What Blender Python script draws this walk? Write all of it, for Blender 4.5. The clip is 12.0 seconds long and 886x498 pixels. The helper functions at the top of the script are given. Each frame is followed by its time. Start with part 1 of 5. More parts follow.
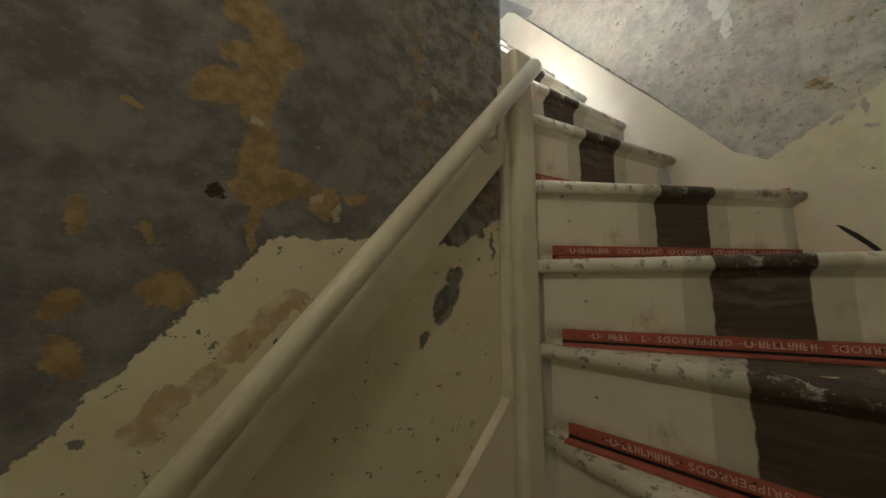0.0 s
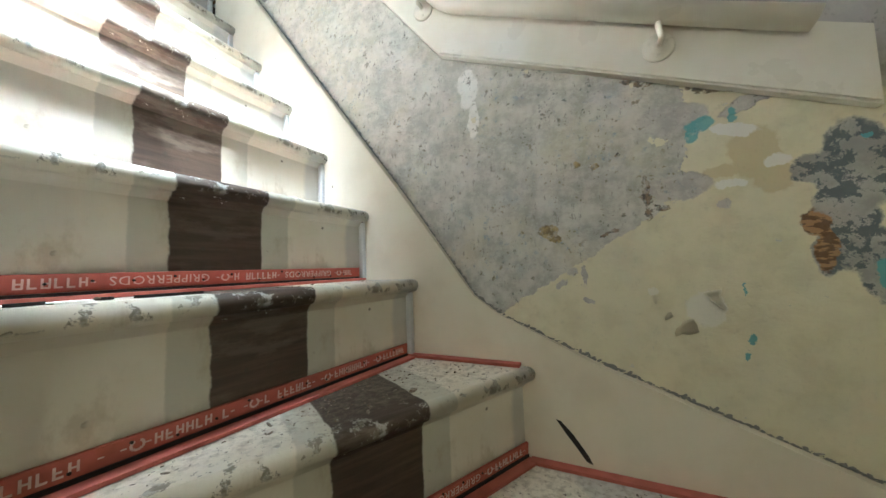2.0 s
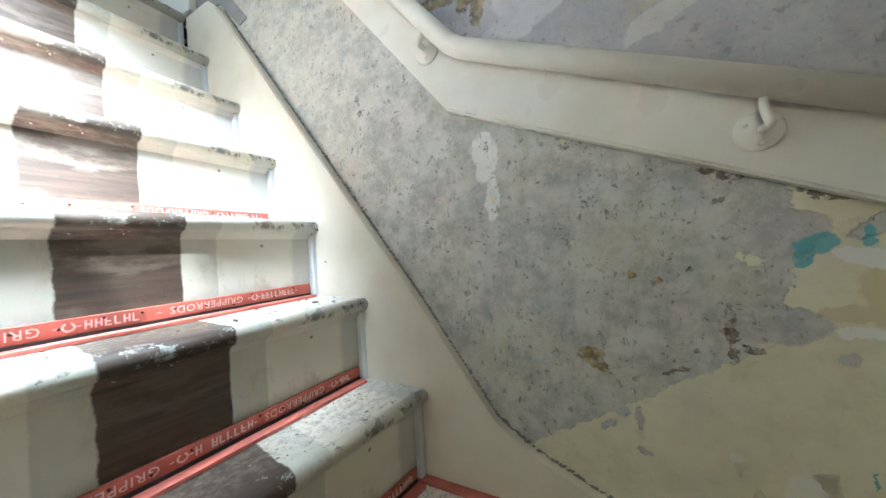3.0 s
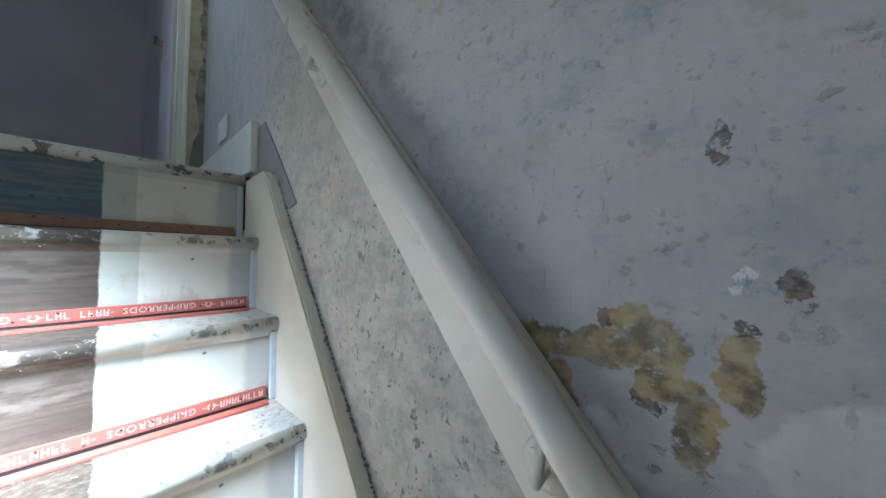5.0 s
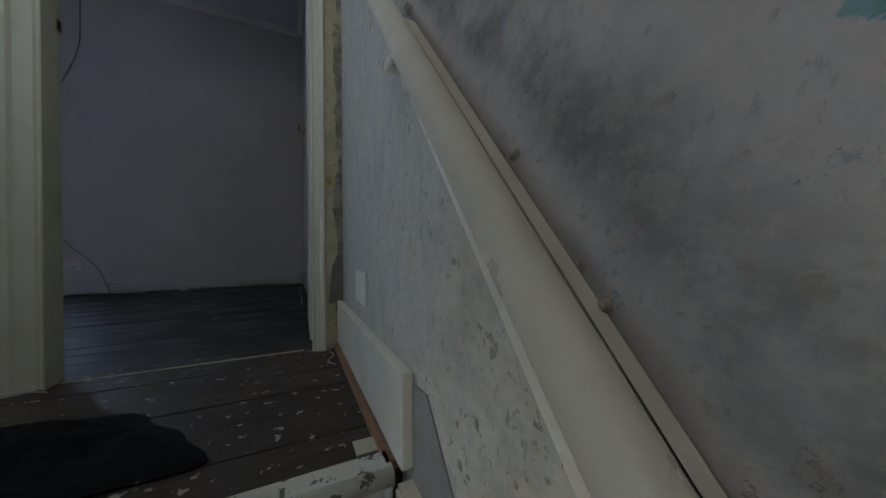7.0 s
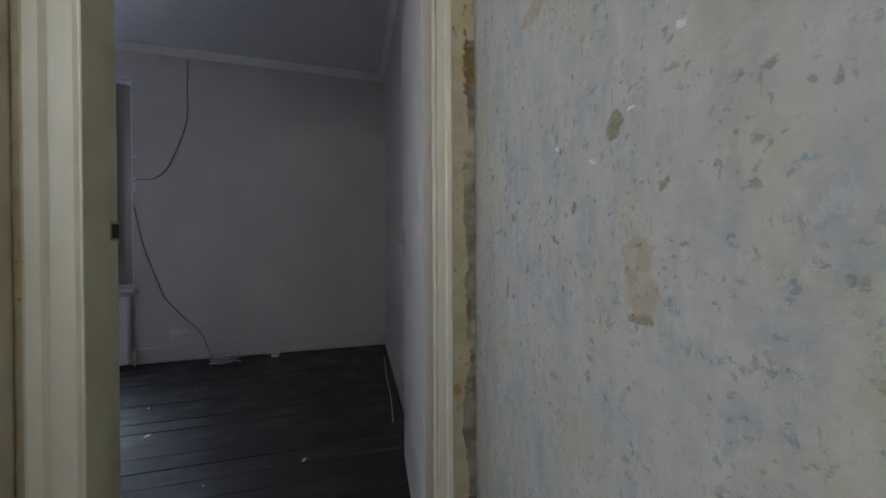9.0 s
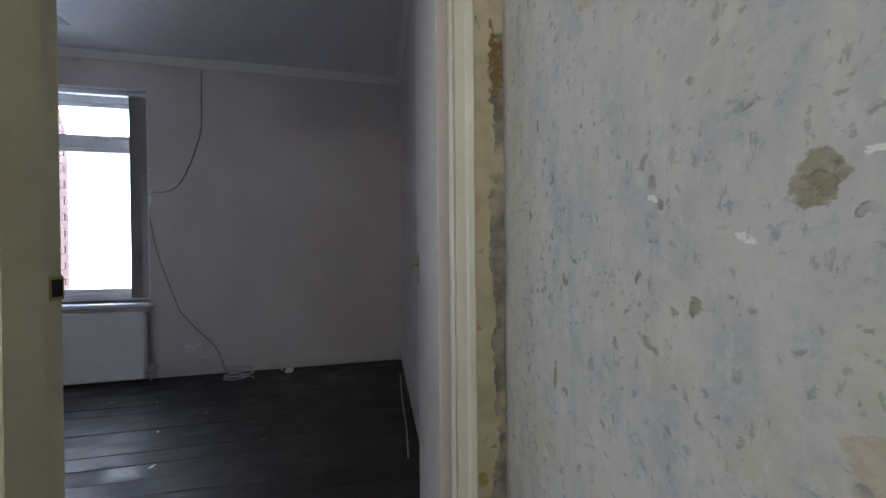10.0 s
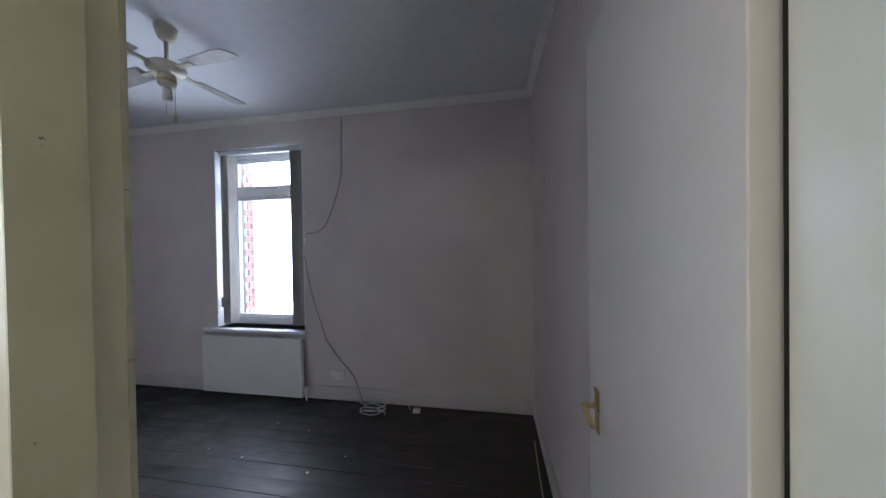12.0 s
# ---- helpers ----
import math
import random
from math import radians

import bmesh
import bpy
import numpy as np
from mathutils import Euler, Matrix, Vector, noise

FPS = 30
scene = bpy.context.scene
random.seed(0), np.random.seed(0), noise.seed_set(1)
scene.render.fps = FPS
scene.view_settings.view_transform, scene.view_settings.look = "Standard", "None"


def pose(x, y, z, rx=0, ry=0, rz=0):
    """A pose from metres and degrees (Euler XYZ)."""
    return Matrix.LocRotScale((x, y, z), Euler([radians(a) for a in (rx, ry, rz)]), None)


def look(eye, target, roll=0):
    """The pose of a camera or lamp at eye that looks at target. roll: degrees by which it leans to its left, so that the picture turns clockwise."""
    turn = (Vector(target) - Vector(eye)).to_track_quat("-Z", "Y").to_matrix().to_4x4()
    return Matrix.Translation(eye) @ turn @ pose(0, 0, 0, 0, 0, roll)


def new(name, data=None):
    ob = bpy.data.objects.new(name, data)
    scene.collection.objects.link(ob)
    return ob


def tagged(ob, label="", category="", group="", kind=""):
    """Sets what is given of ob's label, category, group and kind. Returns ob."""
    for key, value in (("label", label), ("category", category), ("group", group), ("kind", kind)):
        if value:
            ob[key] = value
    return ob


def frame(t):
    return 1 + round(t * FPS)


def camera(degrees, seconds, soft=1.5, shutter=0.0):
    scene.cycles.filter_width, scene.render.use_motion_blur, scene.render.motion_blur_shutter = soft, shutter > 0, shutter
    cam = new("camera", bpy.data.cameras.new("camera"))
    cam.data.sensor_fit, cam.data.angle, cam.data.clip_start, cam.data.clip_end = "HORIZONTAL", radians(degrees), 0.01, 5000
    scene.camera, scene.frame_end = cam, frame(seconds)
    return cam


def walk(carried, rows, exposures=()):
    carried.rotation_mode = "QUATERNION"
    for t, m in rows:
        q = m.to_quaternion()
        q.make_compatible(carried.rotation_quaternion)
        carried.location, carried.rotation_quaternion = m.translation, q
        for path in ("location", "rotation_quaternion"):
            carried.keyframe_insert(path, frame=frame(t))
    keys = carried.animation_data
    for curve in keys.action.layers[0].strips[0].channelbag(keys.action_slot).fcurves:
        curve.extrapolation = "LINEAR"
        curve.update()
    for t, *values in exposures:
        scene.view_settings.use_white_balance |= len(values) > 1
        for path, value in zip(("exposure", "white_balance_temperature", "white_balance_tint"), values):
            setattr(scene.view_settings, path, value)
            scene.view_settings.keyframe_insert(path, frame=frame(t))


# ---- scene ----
cam = camera(109.9, 12.0)
PATH = [
    (0, (-1.295, -0.398, -0.455), (-0.165, 1.236, -0.221), 0.1),
    (0.5, (-1.061, -0.298, -0.379), (0.443, 1.004, -0.174), -0.1),
    (1, (-0.877, -0.288, -0.27), (0.772, 0.825, -0.062), -0.7),
    (1.5, (-0.789, -0.332, -0.129), (0.972, 0.591, 0.097), -0.7),
    (2, (-0.738, -0.406, 0.024), (1.073, 0.433, 0.151), -2.1),
    (2.5, (-0.678, -0.416, 0.238), (1.121, 0.458, 0.259), -2.8),
    (2.7, (-0.652, -0.392, 0.26), (1.141, 0.494, 0.257), -3.1),
    (4.3, (-0.42, -0.303, 0.654), (1.225, 0.827, 0.788), -1.0),
    (4.5, (-0.397, -0.28, 0.698), (1.206, 0.908, 0.821), -0.6),
    (5, (-0.32, -0.17, 0.921), (1.163, 1.171, 0.994), 0.2),
    (5.5, (-0.226, -0.05, 1.11), (1.116, 1.433, 1.143), 0.8),
    (6, (-0.203, 0.123, 1.243), (0.916, 1.78, 1.252), 0.1),
    (6.5, (-0.2, 0.253, 1.439), (0.756, 2.009, 1.4), -0.2),
    (7, (-0.177, 0.411, 1.545), (0.695, 2.21, 1.538), -0.4),
    (7.5, (-0.187, 0.564, 1.687), (0.547, 2.425, 1.671), -0.5),
    (9.5, (-0.288, 0.998, 2.236), (0.155, 2.948, 2.227), -0.4),
    (10, (-0.239, 1.078, 2.267), (0.136, 3.043, 2.256), -0.6),
    (10.5, (-0.257, 1.191, 2.407), (-0.024, 3.177, 2.388), -0.6),
    (11, (-0.301, 1.287, 2.495), (-0.238, 3.286, 2.466), -0.8),
    (11.5, (-0.313, 1.336, 2.514), (-0.431, 3.333, 2.5), -0.9),
    (12, (-0.353, 1.437, 2.627), (-0.705, 3.405, 2.605), -0.9),
]
EXPOSURES = [(0.0, 1.05, 6300, 6), (1.5, 1.45, 5800, 4), (2.7, 1.2, 5550, 4), (4.5, 0.4, 5100, 4), (5.5, -0.42, 5250, 4), (6.5, -0.68, 5450, 4),
             (7.5, -0.18, 5800, 8), (9.3, 0.15, 6200, 10), (10.5, 0.45, 6300, 10), (12.0, 0.68, 6350, 10)]
walk(cam, [(t, look(eye, target, roll)) for t, eye, target, roll in PATH], EXPOSURES)

# ---- light ----
SUN_DIR = Vector((0.45, 0.40, -0.80)).normalized()
world = bpy.data.worlds.new("sky")
scene.world = world
world.use_nodes = True
wn = world.node_tree
sky = wn.nodes.new("ShaderNodeTexSky")
sky.sky_type, sky.sun_disc = "NISHITA", False
sky.sun_elevation = math.asin(-SUN_DIR.z)
sky.sun_rotation = math.atan2(-SUN_DIR.x, -SUN_DIR.y)
wn.links.new(sky.outputs[0], wn.nodes["Background"].inputs[0])
wn.nodes["Background"].inputs[1].default_value = 0.15


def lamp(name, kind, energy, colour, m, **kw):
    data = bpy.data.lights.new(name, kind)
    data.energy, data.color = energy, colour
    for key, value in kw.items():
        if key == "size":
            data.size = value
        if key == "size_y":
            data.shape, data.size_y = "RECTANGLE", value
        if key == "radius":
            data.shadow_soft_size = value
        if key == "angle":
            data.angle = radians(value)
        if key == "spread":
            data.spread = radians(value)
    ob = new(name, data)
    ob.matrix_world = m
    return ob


lamp("sun", "SUN", 4.0, (1.0, 0.97, 0.93), look((0, 0, 0), SUN_DIR), angle=2.0)
lamp("room_window_daylight", "AREA", 36, (0.60, 0.74, 1.0), look((-2.68, 4.75, 2.80), (-2.68, 1.5, 1.9)), size=1.3, size_y=2.2, spread=150)
lamp("stair_window_daylight", "AREA", 24, (0.88, 0.94, 1.0), look((-0.80, 0.25, 1.20), (-0.62, 0.60, 0.55)), size=0.4, size_y=0.4, spread=68)
# added fill for the landing wall; no window is built there
lamp("landing_fill", "AREA", 8, (0.88, 0.94, 1.0), look((-1.58, 1.30, 2.45), (0.0, 1.20, 2.1)), size=0.6, size_y=0.9)
# unseen fill standing in for daylight bounced down from upstairs
lamp("stair_fill", "POINT", 9, (1.0, 0.92, 0.76), pose(-0.42, 0.25, 3.1), radius=0.06)
# unseen warm fill added to light the hall wall and lower steps
lamp("hall_fill", "POINT", 3.9, (1.0, 0.87, 0.64), pose(-1.95, -0.45, 0.55), radius=0.05)

# ---- materials ----


class Nodes:
    """A short hand for node materials."""

    def __init__(self, name, rough=0.6, metal=0.0):
        self.mat = bpy.data.materials.new(name)
        self.mat.use_nodes = True
        self.nt = self.mat.node_tree
        self.bsdf = self.nt.nodes["Principled BSDF"]
        self.bsdf.inputs["Roughness"].default_value = rough
        self.bsdf.inputs["Metallic"].default_value = metal
        self.tc = self.nt.nodes.new("ShaderNodeTexCoord")

    def put(self, socket, value):
        if isinstance(value, bpy.types.NodeSocket):
            self.nt.links.new(value, socket)
        elif isinstance(value, (tuple, list)) and len(value) == 3 and socket.type == "RGBA":
            socket.default_value = (*value, 1)
        else:
            socket.default_value = value

    def m(self, op, a, b=0.0, c=0.0):
        n = self.nt.nodes.new("ShaderNodeMath")
        n.operation = op
        for s, v in zip(n.inputs, (a, b, c)):
            self.put(s, v)
        return n.outputs[0]

    def v(self, op, a, b=(0, 0, 0)):
        n = self.nt.nodes.new("ShaderNodeVectorMath")
        n.operation = op
        self.put(n.inputs[0], a)
        if op == "SCALE":
            self.put(n.inputs[3], b)
        else:
            self.put(n.inputs[1], b)
        return n.outputs[1] if op == "LENGTH" else n.outputs[0]

    def dot(self, a, b):
        n = self.nt.nodes.new("ShaderNodeVectorMath")
        n.operation = "DOT_PRODUCT"
        self.put(n.inputs[0], a)
        self.put(n.inputs[1], b)
        return n.outputs[1]

    def ramp(self, x, lo, hi, a=0.0, b=1.0):
        n = self.nt.nodes.new("ShaderNodeMapRange")
        n.interpolation_type = "SMOOTHSTEP"
        for s, v in zip(n.inputs, (x, lo, hi, a, b)):
            self.put(s, v)
        return n.outputs[0]

    def noise(self, vec, scale, detail=4.0, rough=0.55, colour=False):
        n = self.nt.nodes.new("ShaderNodeTexNoise")
        self.put(n.inputs["Vector"], vec)
        n.inputs["Scale"].default_value, n.inputs["Detail"].default_value = scale, detail
        n.inputs["Roughness"].default_value = rough
        return n.outputs[1] if colour else n.outputs[0]

    def voronoi(self, vec, scale):
        n = self.nt.nodes.new("ShaderNodeTexVoronoi")
        self.put(n.inputs["Vector"], vec)
        n.inputs["Scale"].default_value = scale
        return n.outputs[0]

    def mix(self, f, a, b):
        n = self.nt.nodes.new("ShaderNodeMix")
        n.data_type = "RGBA"
        self.put(n.inputs[0], f)
        self.put(n.inputs[6], a)
        self.put(n.inputs[7], b)
        return n.outputs[2]

    def xyz(self, vec):
        n = self.nt.nodes.new("ShaderNodeSeparateXYZ")
        self.put(n.inputs[0], vec)
        return n.outputs

    def join(self, x, y, z=0.0):
        n = self.nt.nodes.new("ShaderNodeCombineXYZ")
        for s, v in zip(n.inputs, (x, y, z)):
            self.put(s, v)
        return n.outputs[0]

    def stretch(self, vec, scale):
        return self.v("MULTIPLY", vec, scale)

    def blob(self, vec, cx, cy, rx, ry, turn=0.0, edge=0.10):
        n = self.nt.nodes.new("ShaderNodeMapping")
        n.vector_type = "TEXTURE"
        self.put(n.inputs[0], vec)
        n.inputs[1].default_value = (cx, cy, 0)
        n.inputs[2].default_value = (0, 0, radians(turn))
        n.inputs[3].default_value = (rx, ry, 1)
        return self.ramp(self.v("LENGTH", n.outputs[0]), 1 + edge, 1 - edge)

    def blobs(self, vec, *spots, edge=0.10):
        """One mask of many ragged spots: (x, y, half width, half height, turn)."""
        near = None
        for cx, cy, rx, ry, *turn in spots:
            d = self.v("SUBTRACT", vec, (cx, cy, 0))
            if turn:
                co, si = math.cos(radians(turn[0])), math.sin(radians(turn[0]))
                d = self.join(self.dot(d, (co / rx, si / rx, 0)), self.dot(d, (-si / ry, co / ry, 0)))
            else:
                d = self.v("MULTIPLY", d, (1 / rx, 1 / ry, 0))
            d = self.v("LENGTH", d)
            near = d if near is None else self.m("MINIMUM", near, d)
        return self.ramp(near, 1 + edge, 1 - edge)

    def most(self, *masks):
        out = masks[0]
        for k in masks[1:]:
            out = self.m("MAXIMUM", out, k)
        return out

    def warp(self, vec, scale, amount, detail=5.0):
        c = self.v("SUBTRACT", self.noise(vec, scale, detail, 0.65, True), (0.5, 0.5, 0.5))
        return self.v("ADD", vec, self.v("SCALE", c, amount))

    def random(self):
        return self.nt.nodes.new("ShaderNodeObjectInfo").outputs["Random"]

    def done(self, colour, rough=None, height=None, depth=0.002, strength=0.6):
        self.put(self.bsdf.inputs["Base Color"], colour)
        if rough is not None:
            self.put(self.bsdf.inputs["Roughness"], rough)
        if height is not None:
            b = self.nt.nodes.new("ShaderNodeBump")
            b.inputs["Strength"].default_value, b.inputs["Distance"].default_value = strength, depth
            self.put(b.inputs["Height"], height)
            self.put(self.bsdf.inputs["Normal"], b.outputs[0])
        return self.mat


CREAM = (0.66, 0.61, 0.45)
CREAM_OLD = (0.60, 0.54, 0.36)
GREY = (0.36, 0.35, 0.32)


def stair_plaster():
    """Scraped stair wall: grey plaster with blue and ochre specks, remains of cream paint low down, a pale skim by the landing."""
    k = Nodes("stripped_stair_plaster", 0.85)
    c = k.xyz(k.tc.outputs["Object"])
    uv = k.join(c[1], c[2])
    w = k.warp(k.warp(uv, 14, 0.035), 48, 0.022)
    q = k.xyz(w)
    fine, mid, big = k.noise(uv, 75, 6, 0.7), k.noise(uv, 13, 6, 0.65), k.noise(uv, 3.0, 3)
    # heights above the handrail's line
    over = k.m("SUBTRACT", c[2], k.m("ADD", k.m("MULTIPLY", k.m("MAXIMUM", k.m("ADD", c[1], 0.112), 0.0), 1.222), k.m("MULTIPLY_ADD", k.m("MINIMUM", k.m("ADD", c[1], 0.112), 0.0), 0.447, 0.70)))
    high = k.ramp(over, -0.04, 0.02)
    keep = lambda mask, part_: k.m("MULTIPLY", mask, k.m("SUBTRACT", 1.0, part_))
    # grey plaster
    base = k.mix(k.ramp(mid, 0.38, 0.64), (0.36, 0.345, 0.31), (0.57, 0.55, 0.495))
    base = k.mix(k.ramp(k.noise(uv, 6, 4), 0.50, 0.68, 0, 0.45), base, (0.52, 0.48, 0.33))
    base = k.mix(k.ramp(k.noise(uv, 9, 5, 0.65), 0.55, 0.70, 0, 0.40), base, (0.38, 0.42, 0.46))
    tan_up = k.m("MULTIPLY", k.ramp(c[1], 0.0, 0.25), k.ramp(mid, 0.3, 0.7, 0.1, 0.45))
    base = k.mix(tan_up, base, (0.44, 0.40, 0.28))
    # smooth lilac skim above the rail
    lilac = k.mix(k.ramp(big, 0.35, 0.65), (0.51, 0.487, 0.49), (0.42, 0.408, 0.412))
    lilac = k.mix(k.ramp(mid, 0.46, 0.64, 0, 0.38), lilac, (0.54, 0.50, 0.46))
    lilac = k.mix(k.ramp(k.noise(k.stretch(uv, (1, 1.8, 1)), 8, 5, 0.65), 0.55, 0.70, 0, 0.45), lilac, (0.33, 0.35, 0.38))
    base = k.mix(high, base, lilac)
    # pale scraped skim at the landing end
    land = k.ramp(k.m("ADD", c[1], k.m("MULTIPLY", big, 0.4)), 0.90, 1.25)
    streak = k.noise(k.stretch(uv, (1, 0.28, 1)), 24, 5, 0.6)
    pale = k.mix(k.ramp(streak, 0.38, 0.68), (0.53, 0.505, 0.47), (0.42, 0.42, 0.42))
    pale = k.mix(k.ramp(k.noise(k.stretch(uv, (1, 0.6, 1)), 9, 5, 0.65), 0.50, 0.68, 0, 0.6), pale, (0.49, 0.455, 0.33))
    pale = k.mix(k.ramp(k.noise(k.stretch(uv, (1, 0.5, 1)), 17, 5, 0.7), 0.57, 0.68, 0, 0.55), pale, (0.33, 0.385, 0.42))
    pale = k.mix(k.ramp(k.noise(k.stretch(uv, (1, 0.4, 1)), 52, 5, 0.7), 0.54, 0.64, 0, 0.45), pale, (0.60, 0.585, 0.56))
    base = k.mix(land, base, pale)
    # cream paint left on the lowest part, with patches torn out of it
    line = k.m("SUBTRACT", k.m("MULTIPLY_ADD", k.m("ADD", q[0], 0.235), -0.62, -0.070), q[1])
    far = k.m("ADD", k.m("SUBTRACT", -0.580, q[0]), k.m("MULTIPLY", k.m("SUBTRACT", k.noise(uv, 16, 4, 0.65), 0.5), 0.22))
    cream = k.ramp(k.m("MAXIMUM", line, far), -0.0015, 0.0015)
    below = k.m("MULTIPLY", k.ramp(over, -0.06, -0.09), k.ramp(c[1], -0.05, -0.16))
    lost = k.blobs(w, (-0.570, 0.305, 0.055, 0.030), (-0.575, 0.168, 0.050, 0.026), (-0.715, 0.318, 0.075, 0.013, -22), (-0.375, 0.005, 0.014, 0.010), (-0.400, 0.000, 0.005, 0.022),
                  (-0.350, -0.020, 0.014, 0.006, -30), (-0.405, -0.055, 0.010, 0.006), (-0.645, 0.125, 0.010, 0.008))
    cream = k.m("MULTIPLY", keep(cream, lost), below)
    cream = keep(cream, k.ramp(k.noise(k.warp(uv, 40, 0.02), 30, 5, 0.7), 0.690, 0.695))
    paint = k.mix(k.ramp(mid, 0.42, 0.68), (0.70, 0.65, 0.47), (0.62, 0.57, 0.40))
    paint = k.mix(k.ramp(k.noise(uv, 5, 4), 0.52, 0.7, 0, 0.5), paint, (0.60, 0.58, 0.46))
    col = k.mix(cream, base, paint)
    tan = k.blobs(w, (-0.690, 0.215, 0.036, 0.050), (-0.715, 0.165, 0.028, 0.030), (-0.640, 0.185, 0.026, 0.012))
    col = k.mix(k.m("MULTIPLY", k.m("MULTIPLY", tan, cream), 0.85), col, (0.56, 0.48, 0.29))
    torn = k.m("MULTIPLY", lost, k.m("MULTIPLY", below, 0.8))
    col = k.mix(torn, col, k.mix(k.ramp(mid, 0.4, 0.6), (0.40, 0.37, 0.36), (0.48, 0.45, 0.42)))
    # raised flat paint band and ochre band high on the lower wall
    along = k.m("ADD", q[1], k.m("MULTIPLY", k.m("ADD", q[0], 0.452), 0.40))
    west = k.ramp(q[0], -0.405, -0.415)
    band = k.m("MULTIPLY", west, k.ramp(k.m("ABSOLUTE", k.m("SUBTRACT", along, 0.655)), 0.020, 0.017))
    ochre = k.m("MULTIPLY", west, k.ramp(k.m("ABSOLUTE", k.m("SUBTRACT", along, 0.705)), 0.030, 0.026))
    col = k.mix(k.m("MULTIPLY", ochre, 0.75), col, k.mix(k.ramp(mid, 0.45, 0.55), (0.52, 0.46, 0.33), (0.40, 0.37, 0.35)))
    col = k.mix(k.m("MULTIPLY", band, 0.85), col, (0.66, 0.63, 0.57))
    # white filler and primer
    skim = k.blobs(w, (-0.235, 0.785, 0.050, 0.045, -20), (-0.290, 0.785, 0.026, 0.038, 15), (-0.240, 0.735, 0.11, 0.035, -24), (-0.100, 0.755, 0.06, 0.025, 20))
    col = k.mix(k.m("MULTIPLY", skim, 0.80), col, k.mix(k.ramp(mid, 0.4, 0.65), (0.72, 0.69, 0.68), (0.62, 0.58, 0.56)))
    white = k.blobs(w, (-0.150, 0.485, 0.025, 0.050), (-0.163, 0.400, 0.013, 0.048), (-0.665, 0.262, 0.035, 0.010, 10), (-0.652, 0.160, 0.026, 0.010), (-0.720, 0.195, 0.018, 0.010),
                   (-0.182, 0.903, 0.004, 0.014, 35), (1.319, 2.304, 0.006, 0.003), (1.133, 2.366, 0.004, 0.005), (1.245, 2.272, 0.006, 0.003), (1.187, 2.310, 0.004, 0.002))
    white = k.most(white, k.m("MULTIPLY", k.blobs(w, (-0.600, -0.070, 0.030, 0.032, 30), (-0.520, -0.035, 0.010, 0.006)), 0.55))
    col = k.mix(k.m("MULTIPLY", white, 0.95), col, (0.76, 0.74, 0.70))
    teal = k.blobs(w, (-0.614, 0.282, 0.022, 0.014), (-0.600, 0.262, 0.010, 0.016), (-0.668, 0.290, 0.007, 0.014), (-0.695, 0.340, 0.018, 0.005), (-0.660, -0.118, 0.004, 0.011), (-0.656, -0.150, 0.003, 0.008),
                  (-0.831, -0.010, 0.013, 0.026), (-0.830, 0.215, 0.006, 0.004), (-0.660, -0.03, 0.002, 0.012), (0.437, 1.632, 0.012, 0.010))
    # the deep gouge through to old dark paint and lath
    gouge = k.blobs(w, (-0.815, 0.170, 0.045, 0.075), (-0.795, 0.090, 0.040, 0.090), (-0.765, 0.170, 0.030, 0.030), (-0.825, 0.01, 0.030, 0.060), (-0.770, 0.035, 0.020, 0.045))
    col = k.mix(k.m("MULTIPLY", gouge, 0.9), col, k.mix(k.ramp(mid, 0.38, 0.62), (0.24, 0.235, 0.23), (0.40, 0.385, 0.37)))
    ink = k.m("MULTIPLY", gouge, k.ramp(k.noise(k.warp(uv, 30, 0.03), 26, 5, 0.7), 0.49, 0.54))
    col = k.mix(k.m("MULTIPLY", ink, 0.85), col, (0.05, 0.075, 0.095))
    ember = k.blobs(w, (-0.757, 0.080, 0.018, 0.026), (-0.768, 0.035, 0.015, 0.040))
    col = k.mix(ember, col, k.mix(k.ramp(k.noise(k.stretch(uv, (1, 2.2, 1)), 46, 3, 0.5), 0.47, 0.53), (0.13, 0.065, 0.025), (0.36, 0.20, 0.085)))
    col = k.mix(k.m("MULTIPLY", teal, 0.9), col, (0.10, 0.34, 0.38))
    # olive and brown remains
    olive = k.blobs(w, (-0.032, 0.842, 0.040, 0.016, 12), (-0.020, 0.820, 0.014, 0.020), (-0.085, 0.843, 0.034, 0.016), (-0.102, 0.866, 0.024, 0.018), (-0.130, 0.838, 0.018, 0.034), (-0.045, 0.795, 0.013, 0.028),
                   (-0.150, 0.790, 0.013, 0.038), (-0.177, 0.840, 0.013, 0.026), (-0.115, 0.815, 0.008, 0.016),
                   (-0.330, 0.097, 0.019, 0.017), (-0.346, 0.086, 0.010, 0.010), (-0.396, 0.243, 0.007, 0.008), (-0.435, 0.231, 0.010, 0.006), (1.211, 2.304, 0.014, 0.013), (1.205, 2.309, 0.006, 0.006),
                   (1.280, 2.220, 0.005, 0.009), (1.484, 2.082, 0.006, 0.020), (1.465, 2.211, 0.003, 0.006), (1.151, 2.226, 0.006, 0.005), (1.338, 2.235, 0.003, 0.007), (1.312, 2.300, 0.003, 0.006),
                   (1.531, 2.458, 0.004, 0.012), (1.557, 2.315, 0.004, 0.010), (1.453, 2.222, 0.006, 0.008), (1.504, 2.348, 0.003, 0.006), (1.525, 2.250, 0.005, 0.003), (1.175, 2.090, 0.014, 0.008))
    olive = k.m("MULTIPLY", olive, k.ramp(k.noise(uv, 60, 5, 0.7), 0.34, 0.42))
    upper = k.ramp(c[1], 0.6, 0.8)
